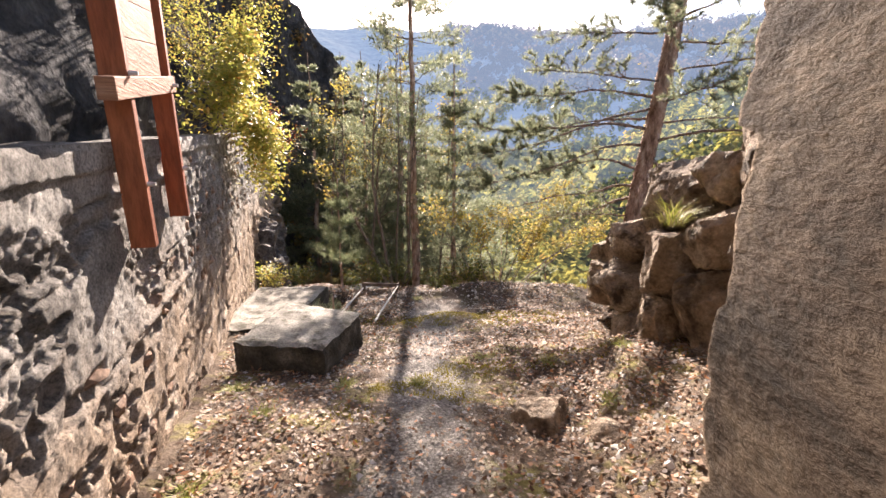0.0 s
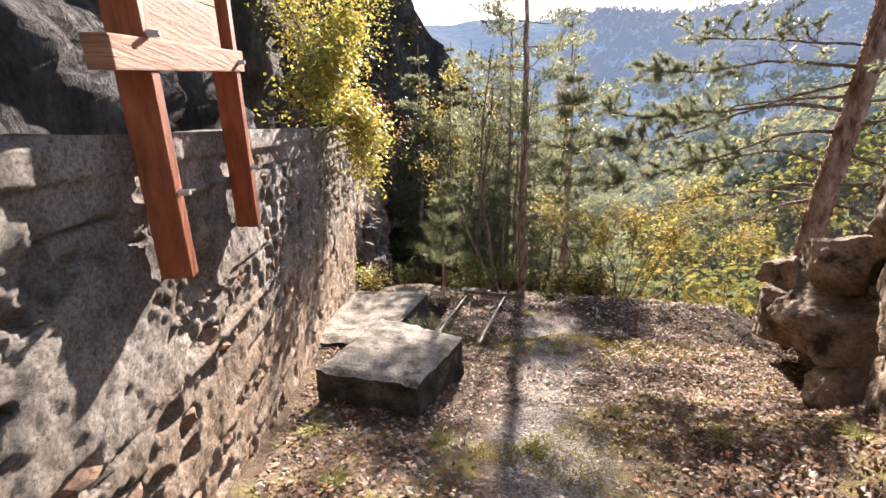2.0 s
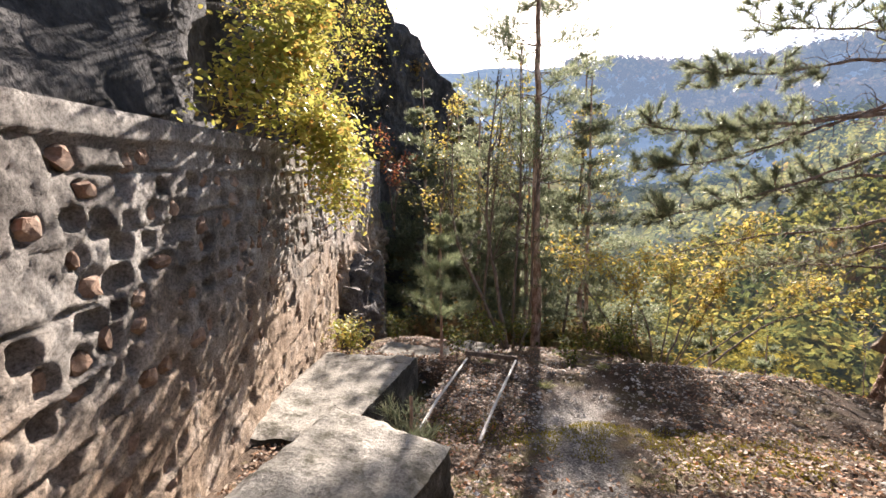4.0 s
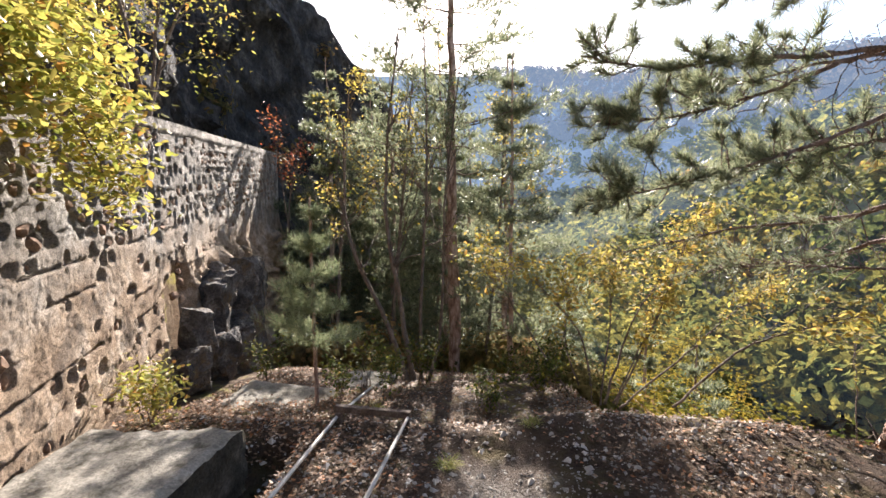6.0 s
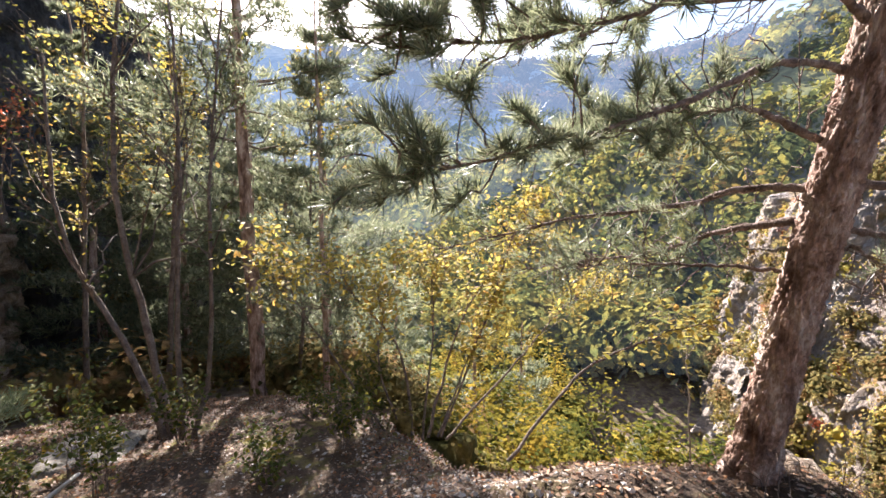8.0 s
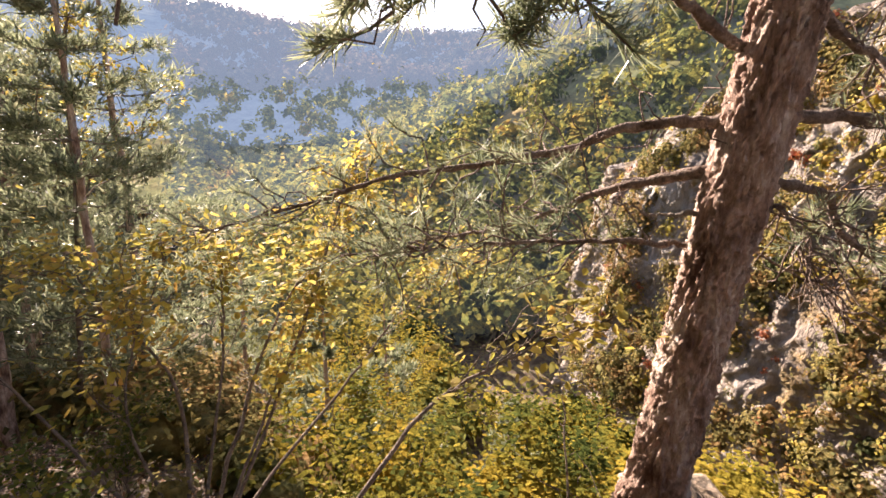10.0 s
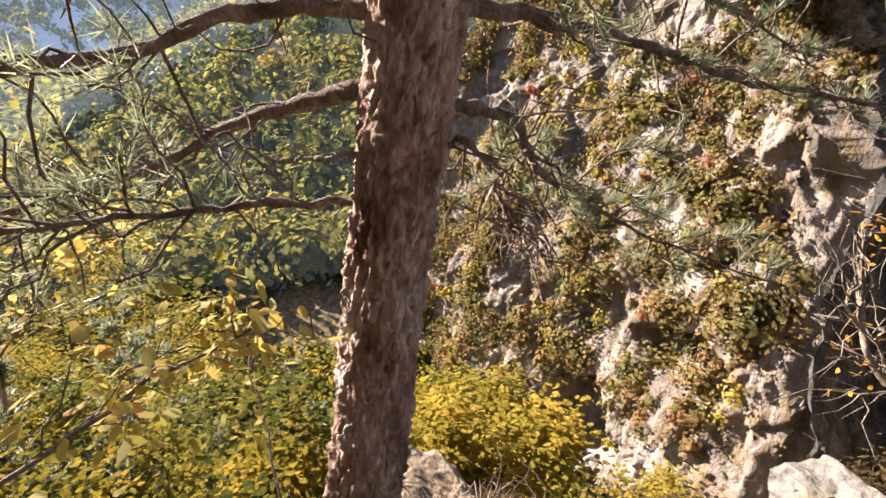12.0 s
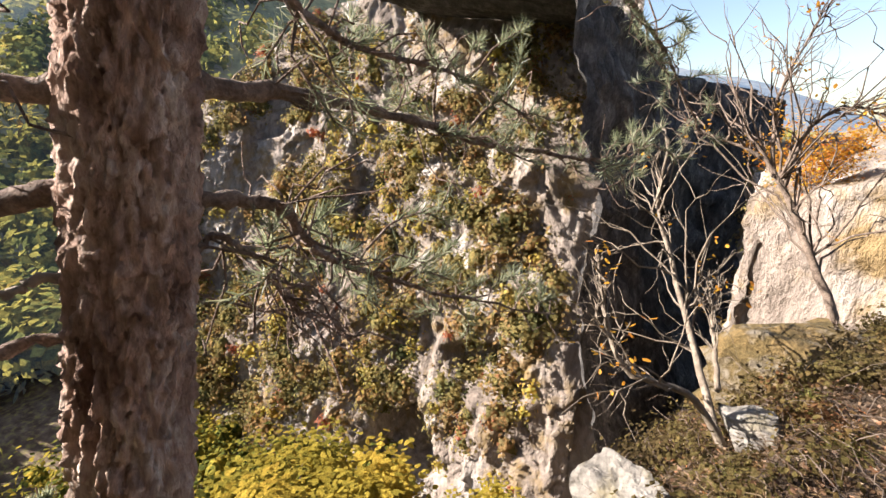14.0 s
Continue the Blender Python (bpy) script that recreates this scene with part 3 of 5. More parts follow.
# ---- retaining wall ----
def retaining_wall():
    r = random.Random(5)
    ys = np.concatenate([np.linspace(WALL_Y0, 0.3, 60, endpoint=False), np.linspace(0.3, 9.8, 700, endpoint=False), np.linspace(9.8, WALL_Y1, 150)])
    nv = 150
    vs = np.linspace(0, 1, nv)
    y = np.repeat(ys[None], nv, 0)
    foot = np.interp(y, [-3, 0, 3, 5, 7.2, 9, 10.5, 13, 18], [-0.3, -0.3, -0.5, -0.7, -0.9, -1.5, -1.9, -2.9, -4.5])
    zz = foot + (wall_top(y) - foot) * vs[:, None] ** 0.9
    below = wall_top(y) - zz                       # metres under the coping
    lift = 0.235
    course = (below + 0.03 * fbm(y * 0.8, zz * 0.5, 0, 2, 3)) / lift
    line = np.abs(course - np.round(course)) * lift
    far = smooth(2.6, 3.8, y)
    rag = fbm(y * 11, zz * 11, 0, 4, 28)
    out = fbm(y * 1.7, zz * 1.7, 0, 3, 21) * 0.006 + fbm(y * 15, zz * 15, 0, 2, 25) * 0.006 + fbm(y * 42, zz * 42, 0, 2, 26) * 0.007 + 0.0025 * facets(y / 0.05, zz / 0.05, 14, 1.6)
    # lifts of the pour stand proud or back of one another
    step = np.floor(course)
    out = out + 0.01 * (vnoise(y * 0.9, step * 5.3, 0, 9) - 0.5)
    # sockets of lost stones, in two rows to a lift, some with the stone still in
    stones = []
    for row in range(28):
        cy = 0.2 + r.uniform(0, 0.2)
        while cy < WALL_Y1 - 0.2:
            near = cy < 3.2
            w = r.uniform(0.035, 0.07) * (1.25 if near else 1.0)
            h = r.uniform(0.035, 0.055)
            dn = lift * (row + 0.5) / 2 + r.uniform(-0.012, 0.012)
            chance = (0.03 if dn < 0.62 else 0.14) if near else (0.7 if dn < 1.2 else 0.2)
            if dn > 0.17 and r.random() < chance:
                cz = float(wall_top(cy)) - dn
                j0, j1 = np.searchsorted(ys, (cy - 0.16, cy + 0.16))
                if cz > foot[0, min(j0, len(ys) - 1)] + 0.1:
                    a, b = np.abs(y[:, j0:j1] - cy) / w, np.abs(zz[:, j0:j1] - cz) / h
                    m = smooth(1.2, 0.75, (a**3 + b**3) ** (1 / 3) + (0.45 if near else 0.8) * rag[:, j0:j1])
                    held = r.random() < 0.58
                    deep = r.uniform(0.02, 0.035) if held else r.uniform(0.03, 0.06)
                    out[:, j0:j1] -= deep * m * (1 - np.clip(out[:, j0:j1] / -0.1, 0, 0.8))
                    if held:
                        stones.append((cy, cz, w, h))
            cy += 2 * w + r.uniform(0.015, 0.075)
    # ragged hollows where the near concrete has spalled
    pit = smooth(0.27, 0.3, fbm(y * 2.1, zz * 3.9, 0, 6, 37) + 0.05 * rag) * (1 - far) * smooth(0.2, 0.35, below)
    out = out - 0.022 * pit + 0.014 * pit * facets(y / 0.045, zz / 0.045, 39, 1.5)
    # board lines: shadow gaps and proud seams
    out = out - 0.028 * (1 - smooth(0.004, 0.014, line + 0.012 * rag)) * (vnoise(y * 1.6, np.round(course) * 3, 0, 8) > 0.42)
    out = out + 0.026 * np.exp(-((line / 0.011) ** 2)) * (vnoise(y * 0.8, np.round(course) * 7, 0, 15) > 0.62)
    out = np.where(below < 0.11, out * 0.45 + 0.02 + 0.012 * rag, out)
    # broken-out hollow near the far end, natural rock under the wall beyond it
    hole = smooth(1.25, 0.7, np.hypot((y - 8.95) / 0.42, (zz + 0.2) / 0.62) + 0.5 * fbm(y * 3, zz * 3, 0, 4, 33))
    out = out - hole * (0.26 + 0.1 * facets(y / 0.16, zz / 0.16, 35, 1.6))
    bed = smooth(9.3, 9.9, y) * smooth(0.55, 0.1, zz + 0.35 * fbm(y * 1.6, 0, 0, 3, 36))
    out = out + bed * (0.05 + 0.14 * facets(y / 0.5, zz / 0.6, 31, 1.7) + 0.05 * facets(y / 0.17, zz / 0.2, 32, 1.7))
    nx, ny = 1 / math.hypot(1, WALL_B), -WALL_B / math.hypot(1, WALL_B)
    px, py = wall_x(y) + nx * out, y + ny * out
    wall = thing("wall_west", "old retaining wall of rubble set in rough board-marked concrete", "wall", kind="structure")
    s = Soup()
    front = np.stack([px, py, zz], -1)
    s.grid(front)
    ragged = 0.02 * fbm(ys * 5, 0, 0, 4)
    top_back = np.stack([wall_x(ys) - 0.42, ys, wall_top(ys) - 0.02 + ragged], -1)
    mid = np.stack([wall_x(ys) - 0.2, ys, wall_top(ys) + ragged], -1)
    low_back = top_back.copy()
    low_back[:, 2] = foot[0]
    s.grid(np.stack([front[-1], mid, top_back, low_back]))
    end = np.stack([front[:, -1], np.stack([np.full(nv, wall_x(WALL_Y1) - 0.42), np.full(nv, WALL_Y1), zz[:, -1]], -1)])
    s.grid(end)
    put("wall_body", s, M_WALL, wall)
    metas = []
    for k in range(14):
        bm = rock(0.5, 50 + k, (0.75, 1, 1), 2, 0.7, 1.0)
        me = bpy.data.meshes.new("stone")
        bm.to_mesh(me)
        bm.free()
        me.materials.append(M_STONE)
        metas.append(me)
    rest, count = Soup(), 0
    stones.sort(key=lambda q: q[0])
    for cy, cz, w, h in stones:
        m = Matrix.LocRotScale((wall_x(cy) - r.uniform(0.03, 0.06), cy, cz), Euler((r.uniform(-0.4, 0.4), r.uniform(-0.3, 0.3), math.atan(-WALL_B) + r.uniform(-0.4, 0.4))), (w * 2.2, w * 2.3, h * 2.5))
        me = r.choice(metas)
        if count < 295:
            put("stone", me, None, wall, m=m)
            count += 1
        else:
            v = np.array([m @ q.co for q in me.vertices])
            f = np.array([[*p.vertices, p.vertices[2]] for p in me.polygons])
            rest.add(v, f)
    tagged(put("stone_rubble", rest, M_STONE, wall), kind="stuff")
    return wall


# ---- broken wall end beside the start ----
def ruined_wall():
    """The broken jamb of an opening: a face along the path, a jagged edge, and the far face."""
    zs = np.linspace(-0.25, 3.2, 190)
    u = np.concatenate([np.linspace(-1.0, 0, 120), np.linspace(0.012, 2.4, 40)])
    uu, zz = np.meshgrid(u, zs)
    jag = fbm(zz * 2.6, 1.7, 0, 5, 41) * 0.06 + fbm(zz * 16, 0.3, 0, 3, 43) * 0.03 + 0.02 * facets(zz * 9, 0 * zz, 46, 1.6)
    d = fbm(uu * 2.2, zz * 3, 0, 4, 42) * 0.004 + fbm(uu * 9, zz * 24, 3, 3, 45) * 0.003 + 0.0012 * ridged(uu * 0.8, zz * 5, 0, 3, 47)
    k = smooth(0.0, 0.08, -uu)
    x = np.where(uu <= 0, 0.505 + 0.03 * uu - d * k, 0.5 + uu * 0.98)
    y = np.where(uu <= 0, 0.8 + uu + jag * (1 - smooth(0, 0.25, -uu)), 0.8 + jag * np.exp(-uu * 9) + 0.2 * uu + d * smooth(0, 0.2, uu))
    s = Soup()
    s.grid(np.stack([x, y, zz], -1))
    ob = put("wall_ruin", s, M_JAMB)
    return tagged(ob, "broken jamb of a thick weathered rubble and render wall", "wall", kind="structure")


retaining_wall()
ruined_wall()


# ---- slabs, rails, blocks ----
def slab(name, label, corners, thick, seed):
    """A concrete slab with a four-cornered plan and worn edges; corners hold the top."""
    n = 44
    c = np.array(corners, float)
    u, v = np.meshgrid(np.linspace(0, 1, n), np.linspace(0, 1, n))
    top = (c[0] * ((1 - u) * (1 - v))[..., None] + c[1] * (u * (1 - v))[..., None] + c[2] * (u * v)[..., None] + c[3] * ((1 - u) * v)[..., None])
    rim = np.minimum(np.minimum(u, 1 - u), np.minimum(v, 1 - v))
    top[..., 2] += fbm(top[..., 0] * 9, top[..., 1] * 9, 0, 4, seed) * 0.02 - 0.025 * (1 - smooth(0, 0.06, rim)) * (0.5 + vnoise(top[..., 0] * 14, top[..., 1] * 14, 0, seed + 3))
    s = Soup()
    s.grid(top)
    ring = np.concatenate([top[0, :-1], top[:-1, -1], top[-1, :0:-1], top[:0:-1, 0]])
    mid = ring.mean(0)
    rows = []
    for k in np.linspace(0, 1, 12):
        p = ring.copy()
        p[:, 2] -= thick * k
        out = unit((p - mid) * np.array([1, 1, 0]))
        p += out * (fbm(p[:, 0] * 8, p[:, 1] * 8, p[:, 2] * 8, 3, seed + 9) * 0.05 * (k > 0) + fbm(p[:, 0] * 30, p[:, 1] * 30, p[:, 2] * 30, 2, seed + 10) * 0.02)[:, None]
        rows.append(p)
    s.grid(np.stack(rows), True)
    ob = put(name, s, M_SLAB)
    # Sides take a darker concrete: damp stains plus their shade in the colour.
    ob.data.materials.append(M_DAMPSHADE)
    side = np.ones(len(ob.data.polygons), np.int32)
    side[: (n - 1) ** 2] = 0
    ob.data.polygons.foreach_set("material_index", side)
    return tagged(ob, label, "concrete slab", "concrete slabs by the wall")


slab("concrete_slab", "thick weathered concrete slab lying raised on rubble", [(-1.72, 3.58, 0.04), (-1.0, 3.62, -0.03), (-0.84, 4.52, -0.03), (-1.68, 4.78, 0.0)], 0.34, 61)
slab("concrete_slab", "long concrete slab ending at a dark open pit", [(-2.5, 4.75, -0.32), (-1.77, 4.95, -0.34), (-1.73, 6.72, -0.35), (-2.72, 6.6, -0.34)], 0.42, 62)
slab("concrete_slab", "lower pale concrete slab with leaves on it", [(-3.0, 7.9, -1.0), (-1.95, 8.1, -1.03), (-1.85, 9.05, -1.08), (-3.0, 9.2, -1.06)], 0.3, 63)
slab("concrete_slab", "small far concrete slab half covered by soil", [(-2.1, 9.25, -1.16), (-1.35, 9.3, -1.18), (-1.35, 10.0, -1.24), (-2.0, 10.1, -1.24)], 0.3, 64)


def rail_track():
    t = thing("rail_frame", "two pale weathered rails with a cross bar lying on the soil", "rail")
    for pts in ([(-1.27, 5.3, -0.42), (-1.3, 5.9, -0.47), (-1.31, 7.4, -0.6), (-1.42, 8.9, -1.0)], [(-0.8, 5.2, -0.4), (-0.79, 5.8, -0.44), (-0.74, 7.3, -0.56)]):
        s = Soup()
        s.tube(np.array(pts) + np.array([0, 0, 0.02]), 0.014, 6)
        put("rail", s, M_RAIL, t)
    bm = box(0.62, 0.05, 0.05, 0.006)
    put("cross_bar", bm, M_TWIG, t, "dark timber cross bar", m=pose(-1.03, 7.36, -0.55, 0, 0, -6))
    for x in (-1.3, -0.76):
        put("support", box(0.05, 0.05, 0.12, 0.006), M_TWIG, t, m=pose(x, 7.36, -0.67, 0, 0, -6))
    return t


rail_track()
BLOCK = put("concrete_block", box(0.32, 0.5, 0.3, 0.02, 4, 0.012, 3), M_SLAB)
tagged(BLOCK, "mossy concrete kerb block at the edge of the lower path", "concrete block", "kerb blocks")
BLOCK.matrix_basis = pose(1.05, 13.6, -2.85, 3, 4, 6)
for k in range(1, 4):
    copy_thing(BLOCK, pose(1.05 - 0.12 * k, 13.6 - 0.95 * k, -2.85 + 0.32 * k, 2, 5 - 3 * k, 6 + 8 * k))


# ---- notice board ----
def notice_board():
    b = thing("notice_board", "reddish stained timber notice board bolted to the wall", "notice board")
    yaw = math.degrees(math.atan(-WALL_B))
    tilt = pose(0, 0, 0, 9, 0, 0)
    for y, z in ((2.18, 1.09), (2.92, 1.15)):
        p = put("post", box(0.105, 0.055, 2.3, 0.005), M_POST, b, m=pose(wall_x(y) + 0.075, y, z, 0, 0, yaw) @ tilt)
        for h in (0.3, 0.78):
            bm = bmesh.new()
            bmesh.ops.create_cone(bm, cap_ends=True, segments=8, radius1=0.012, radius2=0.009, depth=0.035)
            put("bolt", bm, M_STEEL, p, "zinc bolt end", m=pose(0.07, 0.0, h, 0, 90, 0))
    at = pose(wall_x(2.5) + 0.075, 2.5, 1.12, 0, 0, yaw) @ tilt
    for h in (0.7, 1.9):
        put("cross_beam", box(0.07, 1.08, 0.09, 0.006), M_PANEL, b, m=at @ pose(0.025, -0.02, h))
    for k in range(7):
        put("board", box(0.02, 0.66, 0.158, 0.003), M_PANEL, b, m=at @ pose(0.02, 0.0, 0.79 + 0.16 * k))
    return b


notice_board()


# ---- cliffs ----
def cliff(name, label, plan, foot, top, lean, mat, rough, seed, nu=320, nv=230, caves=()):
    """A rock face over a plan line; foot and top heights at each of its points, leaning back by lean metres a metre."""
    plan = np.array(plan, float)
    s = np.concatenate([[0], np.cumsum(np.linalg.norm(np.diff(plan, axis=0), axis=1))])
    u = np.linspace(0, s[-1], nu)
    px, py = np.interp(u, s, plan[:, 0]), np.interp(u, s, plan[:, 1])
    f, t = np.interp(u, s, foot), np.interp(u, s, top)
    t = t + fbm(u * 0.35, seed, 0, 4, seed) * rough * 1.6
    tang = unit(np.stack([np.gradient(px), np.gradient(py)], -1))
    nx, ny = tang[:, 1], -tang[:, 0]
    v = np.linspace(0, 1, nv)[:, None]
    z = f + (t - f) * v
    uu = np.repeat(u[None], nv, 0)
    d = fbm(uu * 0.16, z * 0.12, seed, 5, seed) * rough * 1.8 + ridged(uu * 0.5, z * 0.22, 0, 4, seed + 3) * rough * 0.3 + fbm(uu * 2.7, z * 2.1, 0, 3, seed + 7) * rough * 0.14
    wx, wz = uu + 0.8 * fbm(uu * 0.6, z * 0.6, 1, 3, seed + 11), z + 0.8 * fbm(uu * 0.6, z * 0.6, 6, 3, seed + 12)
    for cs, amp in ((3.6, 0.34), (1.5, 0.2), (0.6, 0.12), (0.25, 0.07)):
        d = d + amp * rough * facets(wx / cs, wz / (cs * 1.7), seed + int(cs * 10), 1.7)
    for cy, cz, wy, wz, deep in caves:
        d = d - deep * smooth(1.2, 0.75, np.hypot((py + 0 * z - cy) / wy, (z - cz) / wz) + 0.35 * fbm(uu * 0.7, z * 0.7, 2, 3, seed + 19))
    back = -lean * (z - f) + d
    x, y = px + nx * back, py + ny * back
    pts = np.stack([x, y, z], -1)
    crest = np.stack([px - nx * (lean * (t - f) + 14), py - ny * (lean * (t - f) + 14), t + 3], -1)
    s2 = Soup()
    s2.grid(np.concatenate([pts, crest[None]]))
    ob = put(name, s2, mat)
    tagged(ob, label, "cliff", kind="structure")
    return pts


GORGE = cliff("cliff_gorge", "pale limestone cliff across the gorge with autumn bushes", [(38, 48), (29.2, 34.6), (28.3, 27), (24, 14.5), (19.6, 4.2), (19.9, 1.4)],
              [-24, -24, -24, -24, -24, -24], [0, 2.2, 9, 15, 12, 7], 0.36, M_CLIFF, 1.0, 71, caves=[(13.8, -17.8, 1.8, 2.6, 5.0), (9.5, -12.0, 2.6, 1.2, 1.5)])
# The side gorge's shade is put into the dark rock colour.
cliff("cliff_slot", "limestone face of the narrow side gorge, coloured dark for its shade", [(20.0, 1.3), (26, -1.8), (31, -6), (34, -12)], [-24, -24, -24, -20], [7, 5.5, 3.4, 2.4], 0.12, M_DARKCLIFF, 0.9, 73, 140, 90)
PALE = cliff("cliff_pale", "sunlit white limestone crag above the gorge", [(30, -6.5), (25, -3.4), (17, 0.1), (15.2, 0.9), (11.2, -1.5), (8.5, -5.5)], [-24, -24, -24, -24, -22, -20], [0, -0.5, -0.9, -0.9, -0.5, 0], 0.04, M_CLIFF, 0.55, 75, 220, 120)
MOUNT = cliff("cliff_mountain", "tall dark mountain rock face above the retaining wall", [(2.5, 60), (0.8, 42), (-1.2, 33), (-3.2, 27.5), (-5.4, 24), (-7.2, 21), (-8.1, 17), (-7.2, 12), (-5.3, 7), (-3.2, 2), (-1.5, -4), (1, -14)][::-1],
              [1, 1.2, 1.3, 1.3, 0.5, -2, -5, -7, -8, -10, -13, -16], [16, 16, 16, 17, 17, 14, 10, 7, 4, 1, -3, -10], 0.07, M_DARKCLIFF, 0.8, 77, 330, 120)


# ---- rock outcrop beside the path ----
def crag_block(hx, hy, hz, seed):
    """An angular block: flat breaks in a boxy whole, with a worn grain."""
    bm = bmesh.new()
    bmesh.ops.create_icosphere(bm, subdivisions=5 if hx > 0.2 else 4, radius=1.5)
    r = random.Random(seed)
    planes = []
    for ax in (Vector((1, 0, 0)), Vector((0, 1, 0)), Vector((0, 0, 1))):
        for sg in (1, -1):
            planes.append(((ax * sg + Vector((r.uniform(-0.35, 0.35), r.uniform(-0.35, 0.35), r.uniform(-0.35, 0.35)))).normalized(), r.uniform(0.8, 1.0)))
    planes += [(Vector((r.gauss(0, 1), r.gauss(0, 1), r.gauss(0, 1))).normalized(), r.uniform(0.72, 1.0)) for _ in range(9)]
    off = Vector((seed * 3.7, seed * 1.3, 0))
    for v in bm.verts:
        p = v.co.copy()
        for _ in range(2):
            for n, d in planes:
                over = p.dot(n) - d
                if over > 0:
                    p -= n * over * 0.97
        q = Vector((p.x * hx, p.y * hy, p.z * hz))
        k = max(hx, hy, hz) / 0.3
        q += (noise.noise_vector(q * 3.2 / k + off) * 0.04 + noise.noise_vector(q * 8 / k + off) * 0.028 + noise.noise_vector(q * 19 / k + off) * 0.016) * k
        v.co = q
    return bm


def outcrop():
    """A crag of large angular blocks with dark cracks between them, soil and leaves on top."""
    ob = thing("rock_outcrop", "tan limestone crag split into blocks beside the path", "rock")
    n, m = 170, 110
    u = np.linspace(0, 1, n)
    line = np.array([(2.45, 6.3), (2.15, 5.4), (2.02, 4.7), (1.98, 4.0), (1.95, 3.4), (1.98, 2.7), (2.1, 2.0), (2.3, 1.2)])
    s = np.linspace(0, 1, len(line))
    px, py = np.interp(u, s, line[:, 0]), np.interp(u, s, line[:, 1])
    tops = np.interp(u, [0, 0.12, 0.25, 0.4, 0.55, 0.7, 1], [-0.2, 0.3, 1.0, 1.3, 1.5, 1.85, 2.2])
    v = np.linspace(0, 1, m)[:, None]
    z = -0.7 + (tops + 0.7) * v
    uu = np.repeat(u[None], m, 0) * 5.3
    push = 0.09 * facets(uu * 3.2, z * 3.6, 10, 1.6) + 0.04 * facets(uu * 9, z * 10, 12, 1.6) + fbm(uu * 9, z * 9, 0, 3, 82) * 0.03
    tang = unit(np.stack([np.gradient(px), np.gradient(py)], -1))
    nx, ny = tang[:, 1], -tang[:, 0]
    back = 0.3 * np.maximum(z - 0.2, 0) - push
    pts = np.stack([px - nx * back, py - ny * back, z], -1)
    rows = [pts]
    for k, (dx, dz) in enumerate(((0.2, 0.06), (0.42, 0.12), (0.62, 0.1), (0.75, -0.1), (0.85, -0.9), (0.9, -2.4))):
        rows.append(np.stack([pts[-1, :, 0] + dx, pts[-1, :, 1] + 0.1, tops + dz * np.clip(tops, 0.2, 1.2) + 0.08 * fbm(u * 14, dx * 3, 0, 4, 4)], -1)[None])
    sp = Soup()
    sp.grid(np.concatenate(rows))
    crag = put("crag", sp, M_ROCK, ob)
    crag.data.materials.append(M_GROUND)
    idx = np.zeros(len(crag.data.polygons), np.int32)
    idx[(m - 1) * (n - 1):] = 1
    crag.data.polygons.foreach_set("material_index", idx)
    for k, (bx, by, bz, hx, hy, hz) in enumerate([
            (2.28, 6.0, 0.28, 0.26, 0.3, 0.2), (2.2, 5.75, -0.1, 0.34, 0.34, 0.3), (2.0, 4.82, 0.66, 0.24, 0.3, 0.2), (2.03, 5.1, 0.15, 0.3, 0.33, 0.33),
            (1.98, 4.5, 0.25, 0.27, 0.27, 0.25), (1.95, 4.25, -0.12, 0.27, 0.3, 0.26), (2.1, 4.3, 1.12, 0.27, 0.22, 0.4), (2.08, 3.82, 1.2, 0.3, 0.3, 0.24),
            (1.93, 3.78, 0.7, 0.29, 0.42, 0.24), (1.86, 3.62, 0.25, 0.28, 0.3, 0.24), (1.84, 3.5, -0.1, 0.26, 0.26, 0.2), (2.0, 3.15, 0.93, 0.32, 0.26, 0.22),
            (1.95, 3.1, 0.48, 0.29, 0.27, 0.22), (1.93, 2.98, 0.05, 0.28, 0.27, 0.24), (2.12, 3.3, 1.36, 0.28, 0.24, 0.18), (1.98, 2.6, 0.98, 0.3, 0.25, 0.25),
            (1.95, 2.55, 0.5, 0.3, 0.25, 0.22), (1.92, 2.42, 0.05, 0.3, 0.28, 0.26), (2.14, 2.75, 1.58, 0.38, 0.33, 0.28), (2.06, 2.05, 0.85, 0.33, 0.28, 0.3),
            (2.04, 1.95, 0.3, 0.33, 0.3, 0.28), (2.3, 2.15, 1.6, 0.42, 0.38, 0.36), (2.3, 1.45, 0.7, 0.4, 0.35, 0.5), (1.72, 3.25, -0.14, 0.16, 0.18, 0.12), (1.68, 2.8, -0.12, 0.14, 0.16, 0.11)]):
        put("block", crag_block(hx, hy, hz, k + 1), M_ROCK, ob, m=pose(bx, by, bz, 0, 0, random.Random(k).uniform(-22, 22)))
    return ob


outcrop()


def boulder(x, y, z, r, seed, squash=(1, 1, 0.75), label="grey limestone boulder half sunk in the soil", mat=None):
    ob = put("boulder", crag_block(r * 0.85 * squash[0], r * 0.85 * squash[1], r * 0.85 * squash[2], seed), mat or M_ROCK, m=pose(x, y, z, 0, 0, seed * 47 % 360))
    return tagged(ob, label, "boulder", "boulders")


